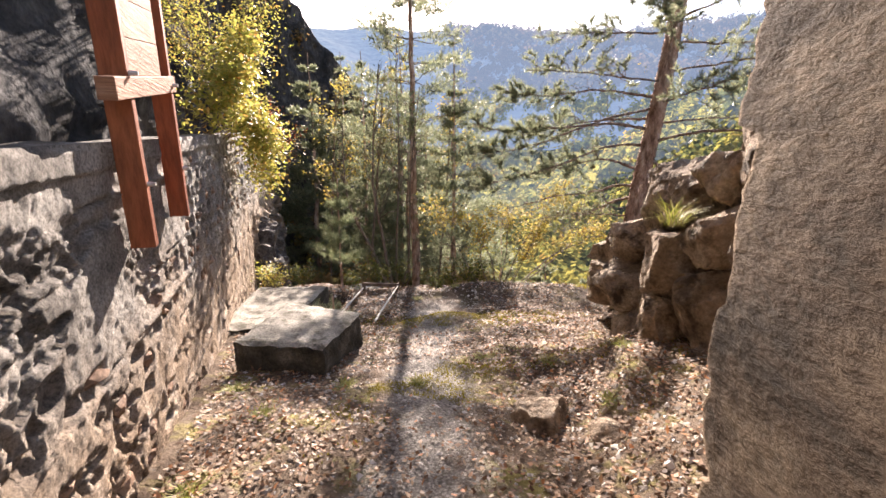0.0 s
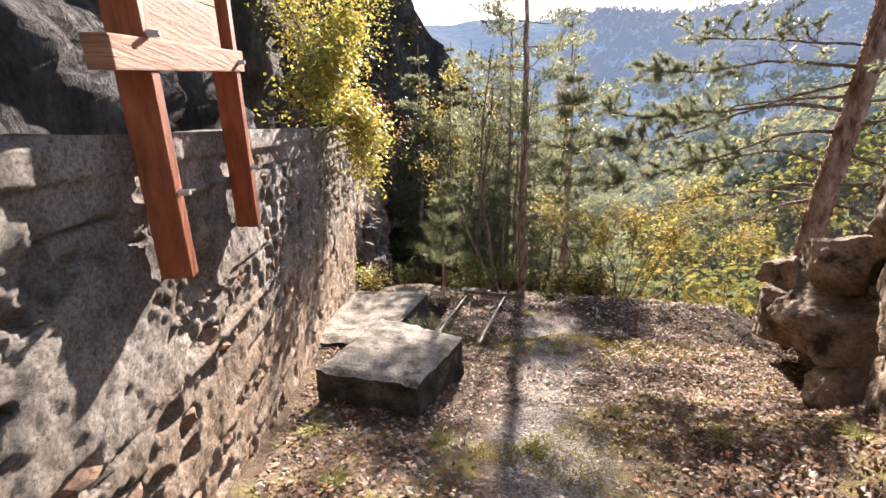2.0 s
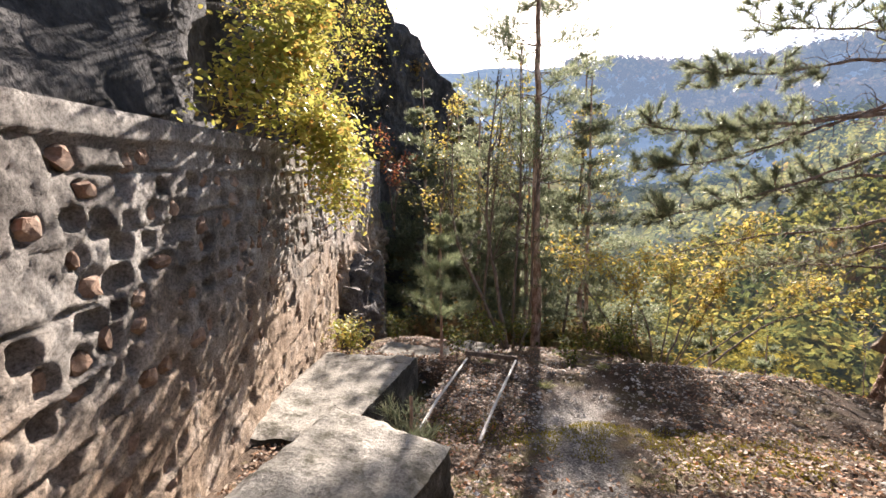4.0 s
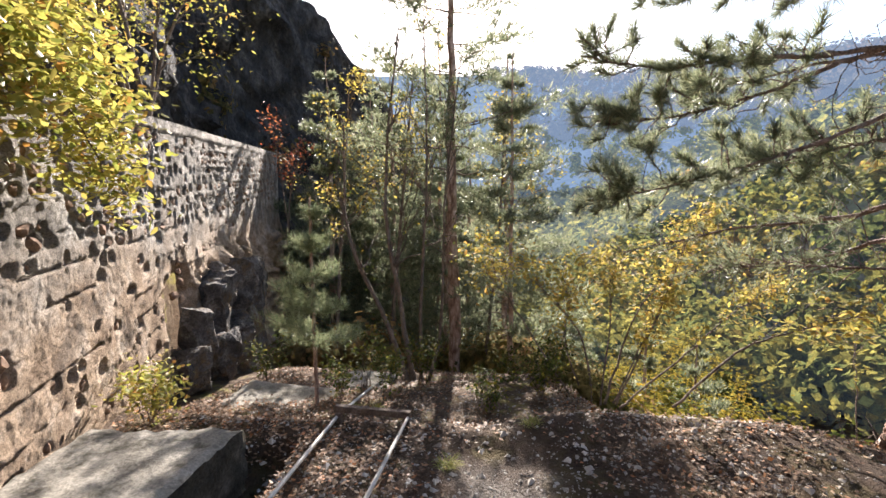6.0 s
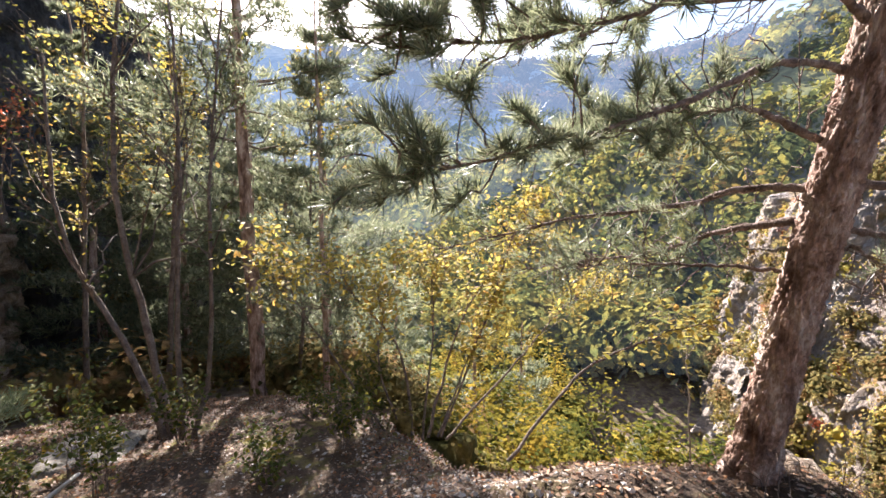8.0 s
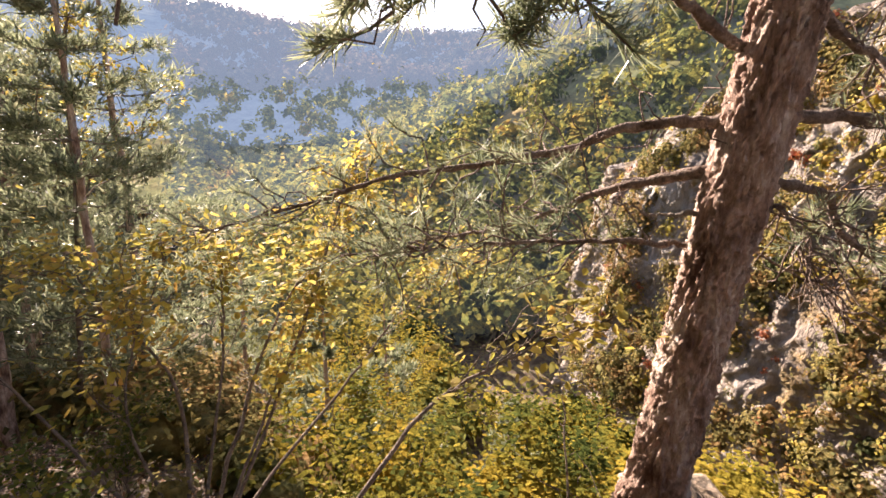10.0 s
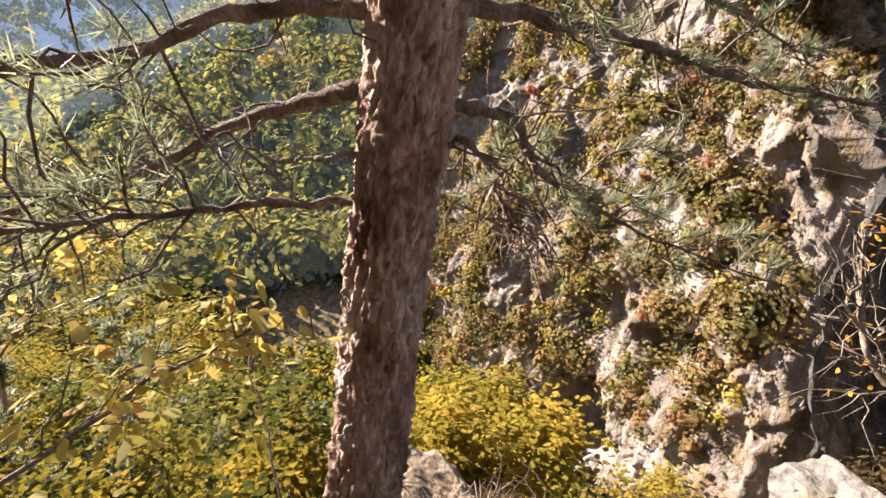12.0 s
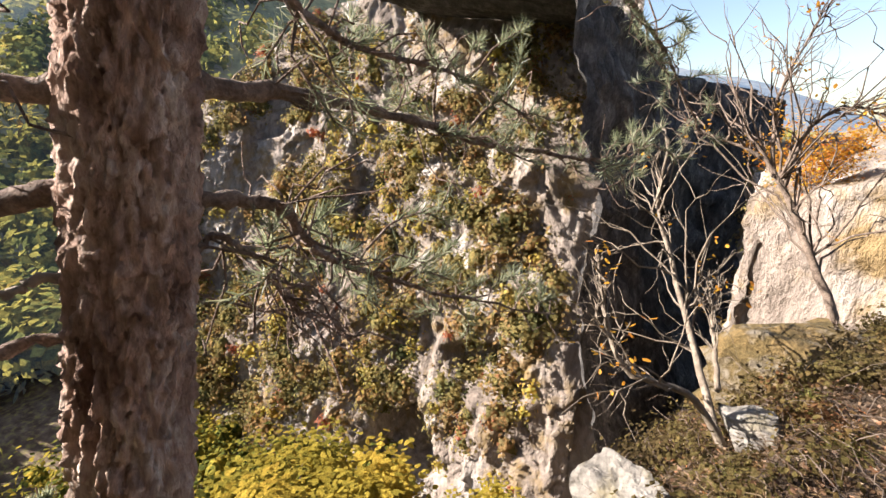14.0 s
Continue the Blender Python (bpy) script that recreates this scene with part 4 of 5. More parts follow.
boulder(4.5, 5.8, -1.02, 0.23, 5, (1.2, 1, 0.8), "rounded white limestone boulder at the rim", M_PALEROCK)
boulder(4.95, 4.95, -0.85, 0.22, 7, label="white limestone boulder on the slope", mat=M_PALEROCK)
boulder(4.1, 6.2, -1.2, 0.2, 8, (1.4, 1, 0.5), "flat white limestone rock at the rim", M_PALEROCK)
boulder(0.62, 2.75, -0.12, 0.2, 9, (1.4, 1, 0.45), "flat grey stone in the leaf litter")
boulder(0.95, 2.4, -0.05, 0.13, 10, (1.3, 1, 0.5), "flat grey stone in the leaf litter")
boulder(-0.75, 1.65, 0.0, 0.09, 11, (1.3, 1, 0.6), "small pale stone on dry leaves")
boulder(3.25, 7.35, -0.85, 0.3, 12, (1.3, 1, 0.5), "mossy rock between the pine's roots")
for k, (x, y, z, r, sq) in enumerate([(-3.5, 8.75, -0.85, 0.26, (0.8, 0.9, 1.3)), (-3.62, 9.1, -0.5, 0.26, (0.7, 0.9, 1.4)), (-3.66, 9.45, -0.95, 0.3, (0.9, 1, 1.2)), (-3.8, 9.8, -0.35, 0.34, (0.7, 0.9, 1.5)),
                                     (-3.8, 10.2, -1.0, 0.36, (0.8, 1, 1.2)), (-4.05, 10.6, -0.2, 0.4, (0.6, 1, 1.4)), (-4.1, 11.1, -1.1, 0.42, (0.7, 1.1, 1.3)), (-4.4, 11.8, -0.6, 0.5, (0.6, 1.2, 1.5))]):
    boulder(x, y, z, r * 1.15, 120 + k, sq, "dark jagged rock standing at the wall's foot", M_DARKROCK)
tagged(put("boulder", rock(0.8, 16, (1.2, 1.3, 0.75), 4, 0.6), M_MOSSROCK, m=pose(5.8, 3.9, -1.08, 0, 0, 32)), "mossy hump of rock on the slope", "boulder", "boulders")


# ---- trees ----
def bend(a, b, n, sag=0.0, wob=0.0, r=rng):
    """A wavering path from a to b."""
    a, b = np.asarray(a, float), np.asarray(b, float)
    s = np.linspace(0, 1, n)[:, None]
    p = a + (b - a) * s
    p[:, 2] += sag * (4 * s * (1 - s))[:, 0]
    w = np.cumsum(r.normal(0, 1, (n, 3)), 0)
    w -= w[0] + (w[-1] - w[0]) * s
    return p + w * wob * np.linalg.norm(b - a) / n


def spline(pts, n, power=1.0):
    pts = np.asarray(pts, float)
    k = np.linspace(0, 1, n) ** power * (len(pts) - 1)
    i = np.clip(k.astype(int), 0, len(pts) - 2)
    f = (k - i)[:, None]
    p0, p1, p2, p3 = pts[np.maximum(i - 1, 0)], pts[i], pts[i + 1], pts[np.minimum(i + 2, len(pts) - 1)]
    return 0.5 * (2 * p1 + (p2 - p0) * f + (2 * p0 - 5 * p1 + 4 * p2 - p3) * f**2 + (3 * p1 - p0 - 3 * p2 + p3) * f**3)


def tufts(s, at, along, needles, length, width, r=rng, open_=0.8):
    """Bundles of needles at points."""
    at, along = np.asarray(at, float), unit(np.asarray(along, float))
    n = len(at)
    base = np.repeat(at, needles, 0)
    d = np.repeat(along, needles, 0) * r.uniform(0.15, 1.0, (n * needles, 1)) + r.normal(0, open_ * 0.6, (n * needles, 3)) + np.array([0, 0, 0.25])
    base = base + np.repeat(along, needles, 0) * r.uniform(-0.5, 0.15, (n * needles, 1)) * length
    s.kites(base, d, r.normal(0, 1, (n * needles, 3)), length * r.uniform(0.7, 1.1, n * needles), width, belly=0.3)


def twigs(wood, green, path, r, start=0.3, count=10, reach=0.4, thick=0.006, needles=16, nlen=0.11, nwid=0.004, per=5, curl=0.3):
    """Side twigs along a limb, with tufts towards their ends."""
    n = len(path)
    tang = unit(np.gradient(path, axis=0))
    for _ in range(count):
        k = r.uniform(start, 1.0)
        i = min(int(k * (n - 1)), n - 1)
        d = tang[i] * r.uniform(0.3, 0.9) + r.normal(0, 0.55, 3)
        d[2] += 0.15
        d = d / np.linalg.norm(d)
        L = reach * r.uniform(0.4, 1.1) * (1.15 - 0.5 * k)
        tw = bend(path[i], path[i] + d * L, 6, curl * L * r.uniform(-0.35, 0.35), 0.45, r)
        wood.tube(tw, np.linspace(thick, thick * 0.5, 6), 4)
        if green is not None:
            t2 = unit(np.gradient(tw, axis=0))
            f = np.linspace(0.55, 1.0, per) * 5
            k0 = np.minimum(f.astype(int), 4)
            pts = tw[k0] + (tw[k0 + 1] - tw[k0]) * (f - k0)[:, None]
            tufts(green, pts, t2[k0] * 1.3 + np.array([0, 0, 0.2]), needles, nlen, nwid, r, 0.7)


def near_pine():
    """The pine at the ledge's rim: a plated trunk and limbs to both sides."""
    r = np.random.default_rng(21)
    tree = thing("pine_tree", "leaning black pine with plated reddish-brown bark at the rim", "tree", "pine trees")
    axis = spline([(2.86, 7.44, -1.0), (2.9, 7.4, -0.5), (2.99, 7.33, 0.4), (3.06, 7.26, 1.1), (3.16, 7.2, 1.9), (3.32, 7.15, 3.2), (3.5, 7.2, 5.0), (3.6, 7.3, 7.5)], 640, 1.4)
    rad = np.interp(axis[:, 2], [-1.0, -0.62, -0.4, 0.4, 1.2, 3.0, 7.5], [0.2, 0.142, 0.112, 0.106, 0.11, 0.096, 0.02])
    ang = np.linspace(0, 2 * np.pi, 120, endpoint=False)
    zz, aa = np.repeat(axis[:, 2:3], 120, 1), np.repeat(ang[None], 640, 0)
    ca, sa = np.cos(aa), np.sin(aa)
    warp = fbm(ca * 3, sa * 3, zz * 5, 4, 91) * 1.6
    c1, c2, rnd = cells(aa / (2 * np.pi) * 17 + warp * 0.8, zz * 8 + warp * 1.4 + 100, 17)
    g1, g2, grd = cells(aa / (2 * np.pi) * 34 + warp * 2, zz * 30 + warp * 3 + 100, 19)
    c1 = np.where((aa < 0.4) | (aa > 5.9), 0.3, c1)
    c2 = np.where((aa < 0.4) | (aa > 5.9), 0.6, c2)
    plate = smooth(0.02, 0.2, c2 - c1)
    rr = rad[:, None] * (1 + 0.05 * fbm(ca * 1.2, sa * 1.2, zz * 1.5, 3, 95)) + 0.008 * plate + 0.007 * rnd * plate + 0.005 * grd * plate + 0.006 * facets(aa / (2 * np.pi) * 24 + warp, zz * 13 + warp, 29, 1.7) + 0.005 * facets(aa / (2 * np.pi) * 48 + warp, zz * 36 + warp, 23, 1.6) - 0.003 * (1 - smooth(0, 0.2, g2 - g1)) + 0.008 * fbm(ca * 8, sa * 8, zz * 18, 4, 97)
    pts = np.stack([axis[:, 0:1] + rr * ca, axis[:, 1:2] + rr * sa, zz], -1)
    s = Soup()
    s.grid(pts, True)
    put("trunk", s, M_BARK, tree)
    limbs = [  # path points, thickness at the trunk
        ([(3.05, 7.28, 1.72), (2.35, 7.12, 1.64), (1.6, 7.0, 1.36), (1.0, 6.92, 1.2), (0.5, 6.85, 1.12)], 0.03),
        ([(3.03, 7.3, 1.34), (2.62, 7.32, 1.5), (2.2, 7.25, 1.47), (1.6, 7.35, 1.3)], 0.034),
        ([(3.0, 7.33, 1.09), (2.82, 7.58, 1.06), (2.5, 7.93, 0.94), (1.99, 8.21, 0.85), (1.6, 8.7, 0.66), (1.25, 9.0, 0.55)], 0.036),
        ([(2.97, 7.36, 0.9), (2.86, 7.7, 0.8), (2.69, 8.13, 0.62), (2.35, 8.45, 0.5), (1.95, 8.8, 0.4)], 0.032),
        ([(2.98, 7.36, 0.72), (2.78, 7.47, 0.75), (2.62, 7.55, 0.78)], 0.016),
        ([(2.95, 7.4, 0.6), (2.4, 7.85, 0.6), (1.9, 8.25, 0.5)], 0.02),
        ([(3.1, 7.22, 1.1), (3.69, 7.03, 1.07), (4.28, 6.57, 0.95), (4.74, 6.05, 0.86), (5.2, 5.7, 0.9)], 0.036),
        ([(3.1, 7.24, 0.86), (3.31, 7.13, 0.81), (3.51, 7.1, 0.64), (3.83, 6.98, 0.47), (4.24, 6.69, 0.24), (4.57, 6.26, 0.05)], 0.03),
        ([(3.12, 7.2, 1.5), (3.4, 7.12, 1.36), (3.78, 7.03, 1.27), (4.26, 6.69, 1.2), (4.68, 6.35, 1.01)], 0.03),
        ([(3.08, 7.24, 0.72), (3.2, 7.19, 0.75), (3.43, 7.19, 0.51), (3.62, 7.17, 0.38), (3.9, 7.11, 0.17)], 0.016),
        ([(3.12, 7.22, 1.75), (4.0, 6.6, 1.9), (4.66, 6.01, 1.6), (5.23, 5.58, 1.32), (5.75, 5.2, 0.98)], 0.032),
        ([(3.1, 7.22, 1.95), (2.5, 7.0, 2.02), (1.8, 6.95, 1.96), (1.36, 6.95, 1.95), (0.9, 6.97, 1.92), (0.43, 7.0, 2.0)], 0.034),
        ([(3.12, 7.22, 2.1), (2.6, 7.5, 2.1), (1.9, 7.7, 2.0), (1.4, 7.85, 1.9)], 0.03),
        ([(3.12, 7.2, 2.25), (2.5, 7.05, 2.1), (1.85, 7.0, 1.88), (1.38, 7.0, 1.72), (0.9, 7.0, 1.62), (0.57, 7.0, 1.64)], 0.03),
        ([(3.14, 7.2, 2.4), (2.4, 7.25, 2.5), (1.6, 7.1, 2.4), (0.9, 7.05, 2.45)], 0.03),
    ]
    for k in range(36):
        z = 2.05 + k * 0.14
        a = k * 2.4
        L = np.interp(z, [2, 4, 7], [2.2, 1.9, 0.4])
        x0, y0 = np.interp(z, axis[:, 2], axis[:, 0]), np.interp(z, axis[:, 2], axis[:, 1])
        d = np.array([math.cos(a), math.sin(a)])
        if d[1] > 0.5 and z < 4.6:
            continue
        limbs.append(([(x0, y0, z), (x0 + d[0] * L * 0.5, y0 + d[1] * L * 0.5, z + 0.08), (x0 + d[0] * L, y0 + d[1] * L, z + 0.1)], 0.026))
    green = Soup()
    for k, (pts, th) in enumerate(limbs):
        wood = Soup()
        p = spline(pts, 26 if k > 14 else 60)
        m = len(p)
        w = np.cumsum(r.normal(0, 1, (m, 3)), 0)
        w -= w[0] + (w[-1] - w[0]) * np.linspace(0, 1, m)[:, None]
        p = p + w * (0.009 if m == 26 else 0.0045)
        wood.tube(p, 0.78 * th * (0.2 + 0.8 * (1 - np.linspace(0, 1, m)) ** 1.5) * (1 + 0.13 * r.normal(0, 1, m)), 9)
        if k == 4:
            put("limb", wood, M_PALETWIG, tree, "short broken bare limb")
            continue
        high = k > 14
        leafy_ = 0 if k in (9,) else 1
        left = k in (0, 1, 11, 12, 13, 14)
        twigs(wood, green if leafy_ else None, p, r, 0.45 if left else 0.3, 32 if left else (22 if high else 26), 0.4 if not high else 0.5, 0.0055, 24 if left else 18, 0.1 if left or high else 0.085, 0.011 if high else (0.006 if left else 0.005), 7 if left else (5 if high else 4), 0.5)
        twigs(wood, None, p, r, 0.12, 26 if not high else 4, 0.36, 0.004, curl=1.1)
        if left or high:
            tg = unit(np.gradient(p, axis=0))
            tufts(green, p[m // 2 :: max(1, m // 26)], tg[m // 2 :: max(1, m // 26)], 34, 0.1, 0.0055, r)
        put("limb", wood, M_LIMB, tree)
    put("foliage", green, M_NEEDLE, tree, "dark green pine needles in tufts")
    return tree


def pine(name_label, x, y, z, tall, radius, spread, low, seed, dense=1.0, needle=0.18, wide=0.022, lean=(0, 0), nper=7, leaf=None):
    r = np.random.default_rng(seed)
    tree = thing("pine_tree", name_label, "tree", "pine trees")
    p = bend((x, y, z), (x + lean[0], y + lean[1], z + tall), 24, 0, 0.05, r)
    s = Soup()
    s.tube(p, np.linspace(radius, 0.012, 24) * (1 + 0.05 * r.normal(0, 1, 24)), 10)
    put("trunk", s, M_BARK, tree, smooth=True)
    wood, green = Soup(), Soup()
    k = low
    while k < 0.985:
        zk = k * tall
        c = np.array([np.interp(zk, p[:, 2] - z, p[:, 0]), np.interp(zk, p[:, 2] - z, p[:, 1]), z + zk])
        for j in range(r.integers(4, 7)):
            a = r.uniform(0, 6.283)
            L = spread * (1.02 - ((k - low) / (1 - low)) ** 1.1) * r.uniform(0.6, 1.1) + 0.08
            e = c + np.array([math.cos(a) * L, math.sin(a) * L, L * (r.uniform(0.3, 0.9) if tall < 3 else r.uniform(-0.05, 0.35))])
            path = bend(c, e, 9, -0.05 * L, 0.2, r)
            wood.tube(path, np.linspace(0.006 + radius * 0.14 * (1 - k), 0.004, 9), 4)
            tg = unit(np.gradient(path, axis=0))
            m = max(3, int(24 * L * dense))
            i = r.integers(2 if tall < 3 else 4, 9, m)
            off = r.normal(0, 1, (m, 3)) * np.array([1, 1, 0.45]) * 0.12 * min(L, 1.6)
            tufts(green, path[i] + off, tg[i] + off * 2 + np.array([0, 0, 0.5]), nper, needle, wide * (1.4 if nper == 7 else 1.0), r, 0.9)
        k += r.uniform(0.22, 0.42) / tall * (1.0 if tall < 4 else 1.4)
    tagged(put("branchwork", wood, M_TWIG, tree), kind="stuff")
    put("foliage", green, leaf or M_NEEDLE, tree, "grey-green needle tufts")
    return tree


def broadleaf(name, label, stems, leaf_mat, leaves, size, seed, spread=0.35, branches=8, wood_mat=None, category="shrub", start=0.3, group="", flat=0.5, reach=0.5, clump=False):
    """A shrub or tree on given stem paths [(points, thickness), ...], with side branches and single leaves."""
    r = np.random.default_rng(seed)
    tree = thing(name, label, category, group)
    green, ends = Soup(), []
    for pts, th in stems:
        wood = Soup()
        p = spline(pts, 20) + r.normal(0, 0.006, (20, 3))
        wood.tube(p, np.linspace(th, th * 0.25, 20), 6)
        tg = unit(np.gradient(p, axis=0))
        ln = np.linalg.norm(p[-1] - p[0])
        for _ in range(branches):
            i = r.integers(int(20 * start), 20)
            d = tg[i] * 0.7 + r.normal(0, 0.5, 3) * np.array([1, 1, flat]) + np.array([0, 0, 0.2])
            L = reach * ln * r.uniform(0.3, 1) * (1.2 - i / 20)
            q = bend(p[i], p[i] + unit(d) * L, 7, 0.04 * L, 0.3, r)
            wood.tube(q, np.linspace(th * 0.3, th * 0.08 + 0.0008, 7), 3)
            ends.append(q[2:])
            for _ in range(3):
                j = r.integers(2, 7)
                q2 = bend(q[j], q[j] + unit(d + r.normal(0, 0.6, 3)) * L * 0.45, 5, 0, 0.3, r)
                wood.tube(q2, np.linspace(th * 0.12 + 0.0008, 0.0008, 5), 3)
                ends.append(q2[1:])
        put("stem", wood, wood_mat or M_TWIG, tree)
    if leaves:
        pool = np.concatenate(ends)
        per = 18 if clump else 5
        pick = np.repeat(r.integers(0, len(pool), leaves // per + 1), per)[:leaves]
        c = pool[pick] + r.normal(0, spread * (0.4 if clump else 0.25), (leaves, 3))
        d = r.normal(0, 1, (leaves, 3)) * np.array([1, 1, 0.5]) + np.array([0, 0, -0.25])
        if clump:
            d = d * np.array([1, 1, 0.3]) + unit(c - pool.mean(0)) * np.array([0.3, 0.3, 0])
        sd = np.cross(unit(d), np.array([0, 0, 1.0])) + r.normal(0, 0.2 if clump else 0.45, (leaves, 3))
        green.leaves(c, d, sd, size * r.uniform(0.6, 1.2, leaves), size * r.uniform(0.5, 0.8, leaves), 0.1)
        put("foliage", green, leaf_mat, tree)
    return tree


def fan(x, y, z, n, tall, out, seed, th=0.02):
    """Stems that spread from one foot."""
    r = np.random.default_rng(seed)
    res = []
    for k in range(n):
        a = 6.283 * k / n + r.uniform(-0.4, 0.4)
        o = out * r.uniform(0.4, 1)
        h = tall * r.uniform(0.7, 1.05)
        res.append(([(x + r.normal(0, 0.04), y + r.normal(0, 0.04), z - 0.1), (x + o * 0.35 * math.cos(a), y + o * 0.35 * math.sin(a), z + h * 0.5), (x + o * math.cos(a), y + o * math.sin(a), z + h)], th * r.uniform(0.7, 1.1)))
    return res


near_pine()
pine("tall slender pine in the middle of the wood", -0.77, 13.0, -2.6, 11.8, 0.13, 2.1, 0.36, 31, 1.4, 0.16, 0.016)
pine("blue-green pine below the retaining wall", -4.8, 17.4, -4.0, 9.2, 0.12, 2.2, 0.1, 32, 2.6, 0.17, 0.018)
pine("bushy pine between the trunks", -2.9, 17.2, -4.0, 9.2, 0.1, 1.8, 0.12, 33, 2.0, 0.17, 0.017)
pine("slender pine behind the shrubs", 0.4, 17.0, -4.2, 10.0, 0.11, 2.0, 0.2, 34, 1.2, 0.17, 0.018)
pine("thin young pine behind the yellow shrub", 0.3, 12.6, -2.6, 6.4, 0.06, 1.2, 0.2, 46, 2.0, 0.15, 0.015)
pine("bushy young pine beside the lower path", -1.3, 16.6, -3.8, 7.6, 0.09, 1.6, 0.08, 48, 1.8, 0.17, 0.018)
pine("bushy pine in the wood", -4.4, 21.0, -5.0, 11.0, 0.12, 2.2, 0.1, 35, 1.1)
pine("bushy pine in the wood", -2.2, 20.5, -5.0, 10.5, 0.12, 2.2, 0.1, 41, 1.0)
pine("tall pine behind the slim trunks", -1.7, 19.3, -4.8, 11.5, 0.12, 2.0, 0.3, 49, 1.0, 0.18, 0.018)
pine("bushy pine in the wood", -0.8, 20.0, -5.0, 9.0, 0.12, 2.2, 0.1, 44, 0.9)
pine("dark pine on the lower slope", 2.6, 20.5, -9.0, 8.5, 0.11, 1.9, 0.12, 37, 1.6)
pine("dark pine on the lower slope", 5.0, 15.5, -10.5, 8.2, 0.11, 2.0, 0.12, 38, 1.6)
pine("dark pine on the lower slope", 3.0, 13.2, -6.5, 5.2, 0.1, 1.6, 0.12, 39, 1.6)
pine("dark pine on the lower slope", 7.5, 14.0, -13.0, 8.5, 0.11, 2.0, 0.12, 45, 1.6)
pine("young pine sapling beside the slabs", -1.92, 8.5, -1.1, 2.25, 0.024, 0.36, 0.32, 36, 4.5, 0.12, 0.0055, nper=16, leaf=M_SUNLITNEEDLE)
pine("tiny pine seedling by the rails", -1.25, 5.05, -0.45, 0.42, 0.01, 0.2, 0.2, 40, 3.0, 0.12, 0.007, nper=14)

# thin trunks beside the far slabs
broadleaf("young_tree", "group of slim grey trunks with sparse leaves", [
    ([(-1.15, 9.9, -1.4), (-1.6, 10.4, -0.6), (-2.2, 10.7, 0.6), (-2.3, 10.9, 2.2)], 0.045),
    ([(-1.1, 9.9, -1.4), (-1.3, 10.1, -0.4), (-1.55, 10.3, 1.2), (-1.4, 10.6, 3.4)], 0.045),
    ([(-1.0, 9.8, -1.4), (-1.0, 9.95, 0.0), (-0.95, 10.2, 1.6), (-1.0, 10.3, 3.6)], 0.03),
    ([(-0.95, 9.7, -1.4), (-0.75, 9.9, -0.6), (-0.7, 10.2, 1.2), (-0.5, 10.3, 3.0)], 0.03)],
    M_GREENLEAF, 700, 0.05, 51, 0.4, 12, None, "tree", 0.45, "broadleaved trees")
broadleaf("young_tree", "thin sapling with yellow and rusty leaves", [
    ([(-3.4, 13.4, -2.5), (-3.2, 13.5, 0.5), (-3.0, 13.6, 3.4)], 0.05), ([(-2.2, 13.2, -2.6), (-1.9, 13.3, 0.6), (-1.6, 13.5, 4.0)], 0.05),
    ([(-0.2, 13.6, -2.6), (0.1, 13.6, 0.4), (0.2, 13.6, 2.8)], 0.045)],
    M_YELLOW, 2700, 0.075, 52, 0.4, 12, None, "tree", 0.4, "broadleaved trees")

# yellow shrub on the rim
broadleaf("shrub", "spreading shrub with yellow autumn leaves on the rim", [
    ([(1.05, 9.11, -1.18), (1.03, 9.75, -0.59), (0.60, 10.22, -0.08), (0.16, 10.52, 0.20)], 0.016),
    ([(1.18, 9.09, -1.18), (1.67, 9.76, -0.36), (2.09, 9.97, 0.13), (2.43, 10.11, 0.43)], 0.016),
    ([(1.12, 9.07, -1.18), (1.33, 9.56, -0.36), (1.40, 9.97, 0.33)], 0.013),
    ([(1.26, 9.00, -1.12), (1.61, 9.28, -0.56), (2.02, 9.56, 0.06)], 0.013),
    ([(0.98, 9.14, -1.18), (0.78, 9.42, -0.49), (1.05, 9.83, 0.26)], 0.012),
    ([(1.33, 9.03, -1.18), (2.09, 9.35, -0.70), (2.64, 9.56, -0.29), (3.12, 9.69, -0.01)], 0.013),
    ([(0.85, 9.14, -1.18), (0.43, 9.42, -0.56), (0.09, 9.62, -0.01), (-0.12, 9.83, 0.40)], 0.012),
    ([(1.29, 9.07, -1.18), (1.81, 9.42, -0.29), (2.16, 9.69, 0.40), (2.37, 9.83, 0.82)], 0.013)],
    M_YELLOW, 4600, 0.06, 53, 0.3, 15, None, "shrub", 0.4, "shrubs", reach=0.6)
broadleaf("shrub", "arching branch with large yellow leaves over the rim", [
    ([(1.36, 7.68, -0.55), (1.8, 7.83, -0.21), (2.13, 7.84, -0.01), (2.48, 7.7, 0.17), (2.67, 7.45, 0.34)], 0.012)],
    M_YELLOW, 190, 0.058, 54, 0.25, 12, None, "shrub", 0.4, "shrubs", reach=0.4)
broadleaf("shrub", "thin bare twig with a few yellow leaves", [([(2.93, 7.94, -1.1), (3.01, 8.06, -0.59), (2.99, 8.12, -0.24), (3.07, 8.17, 0.05)], 0.007)],
    M_YELLOW, 40, 0.07, 55, 0.15, 9, M_PALETWIG, "shrub", 0.2, "shrubs", reach=0.5)
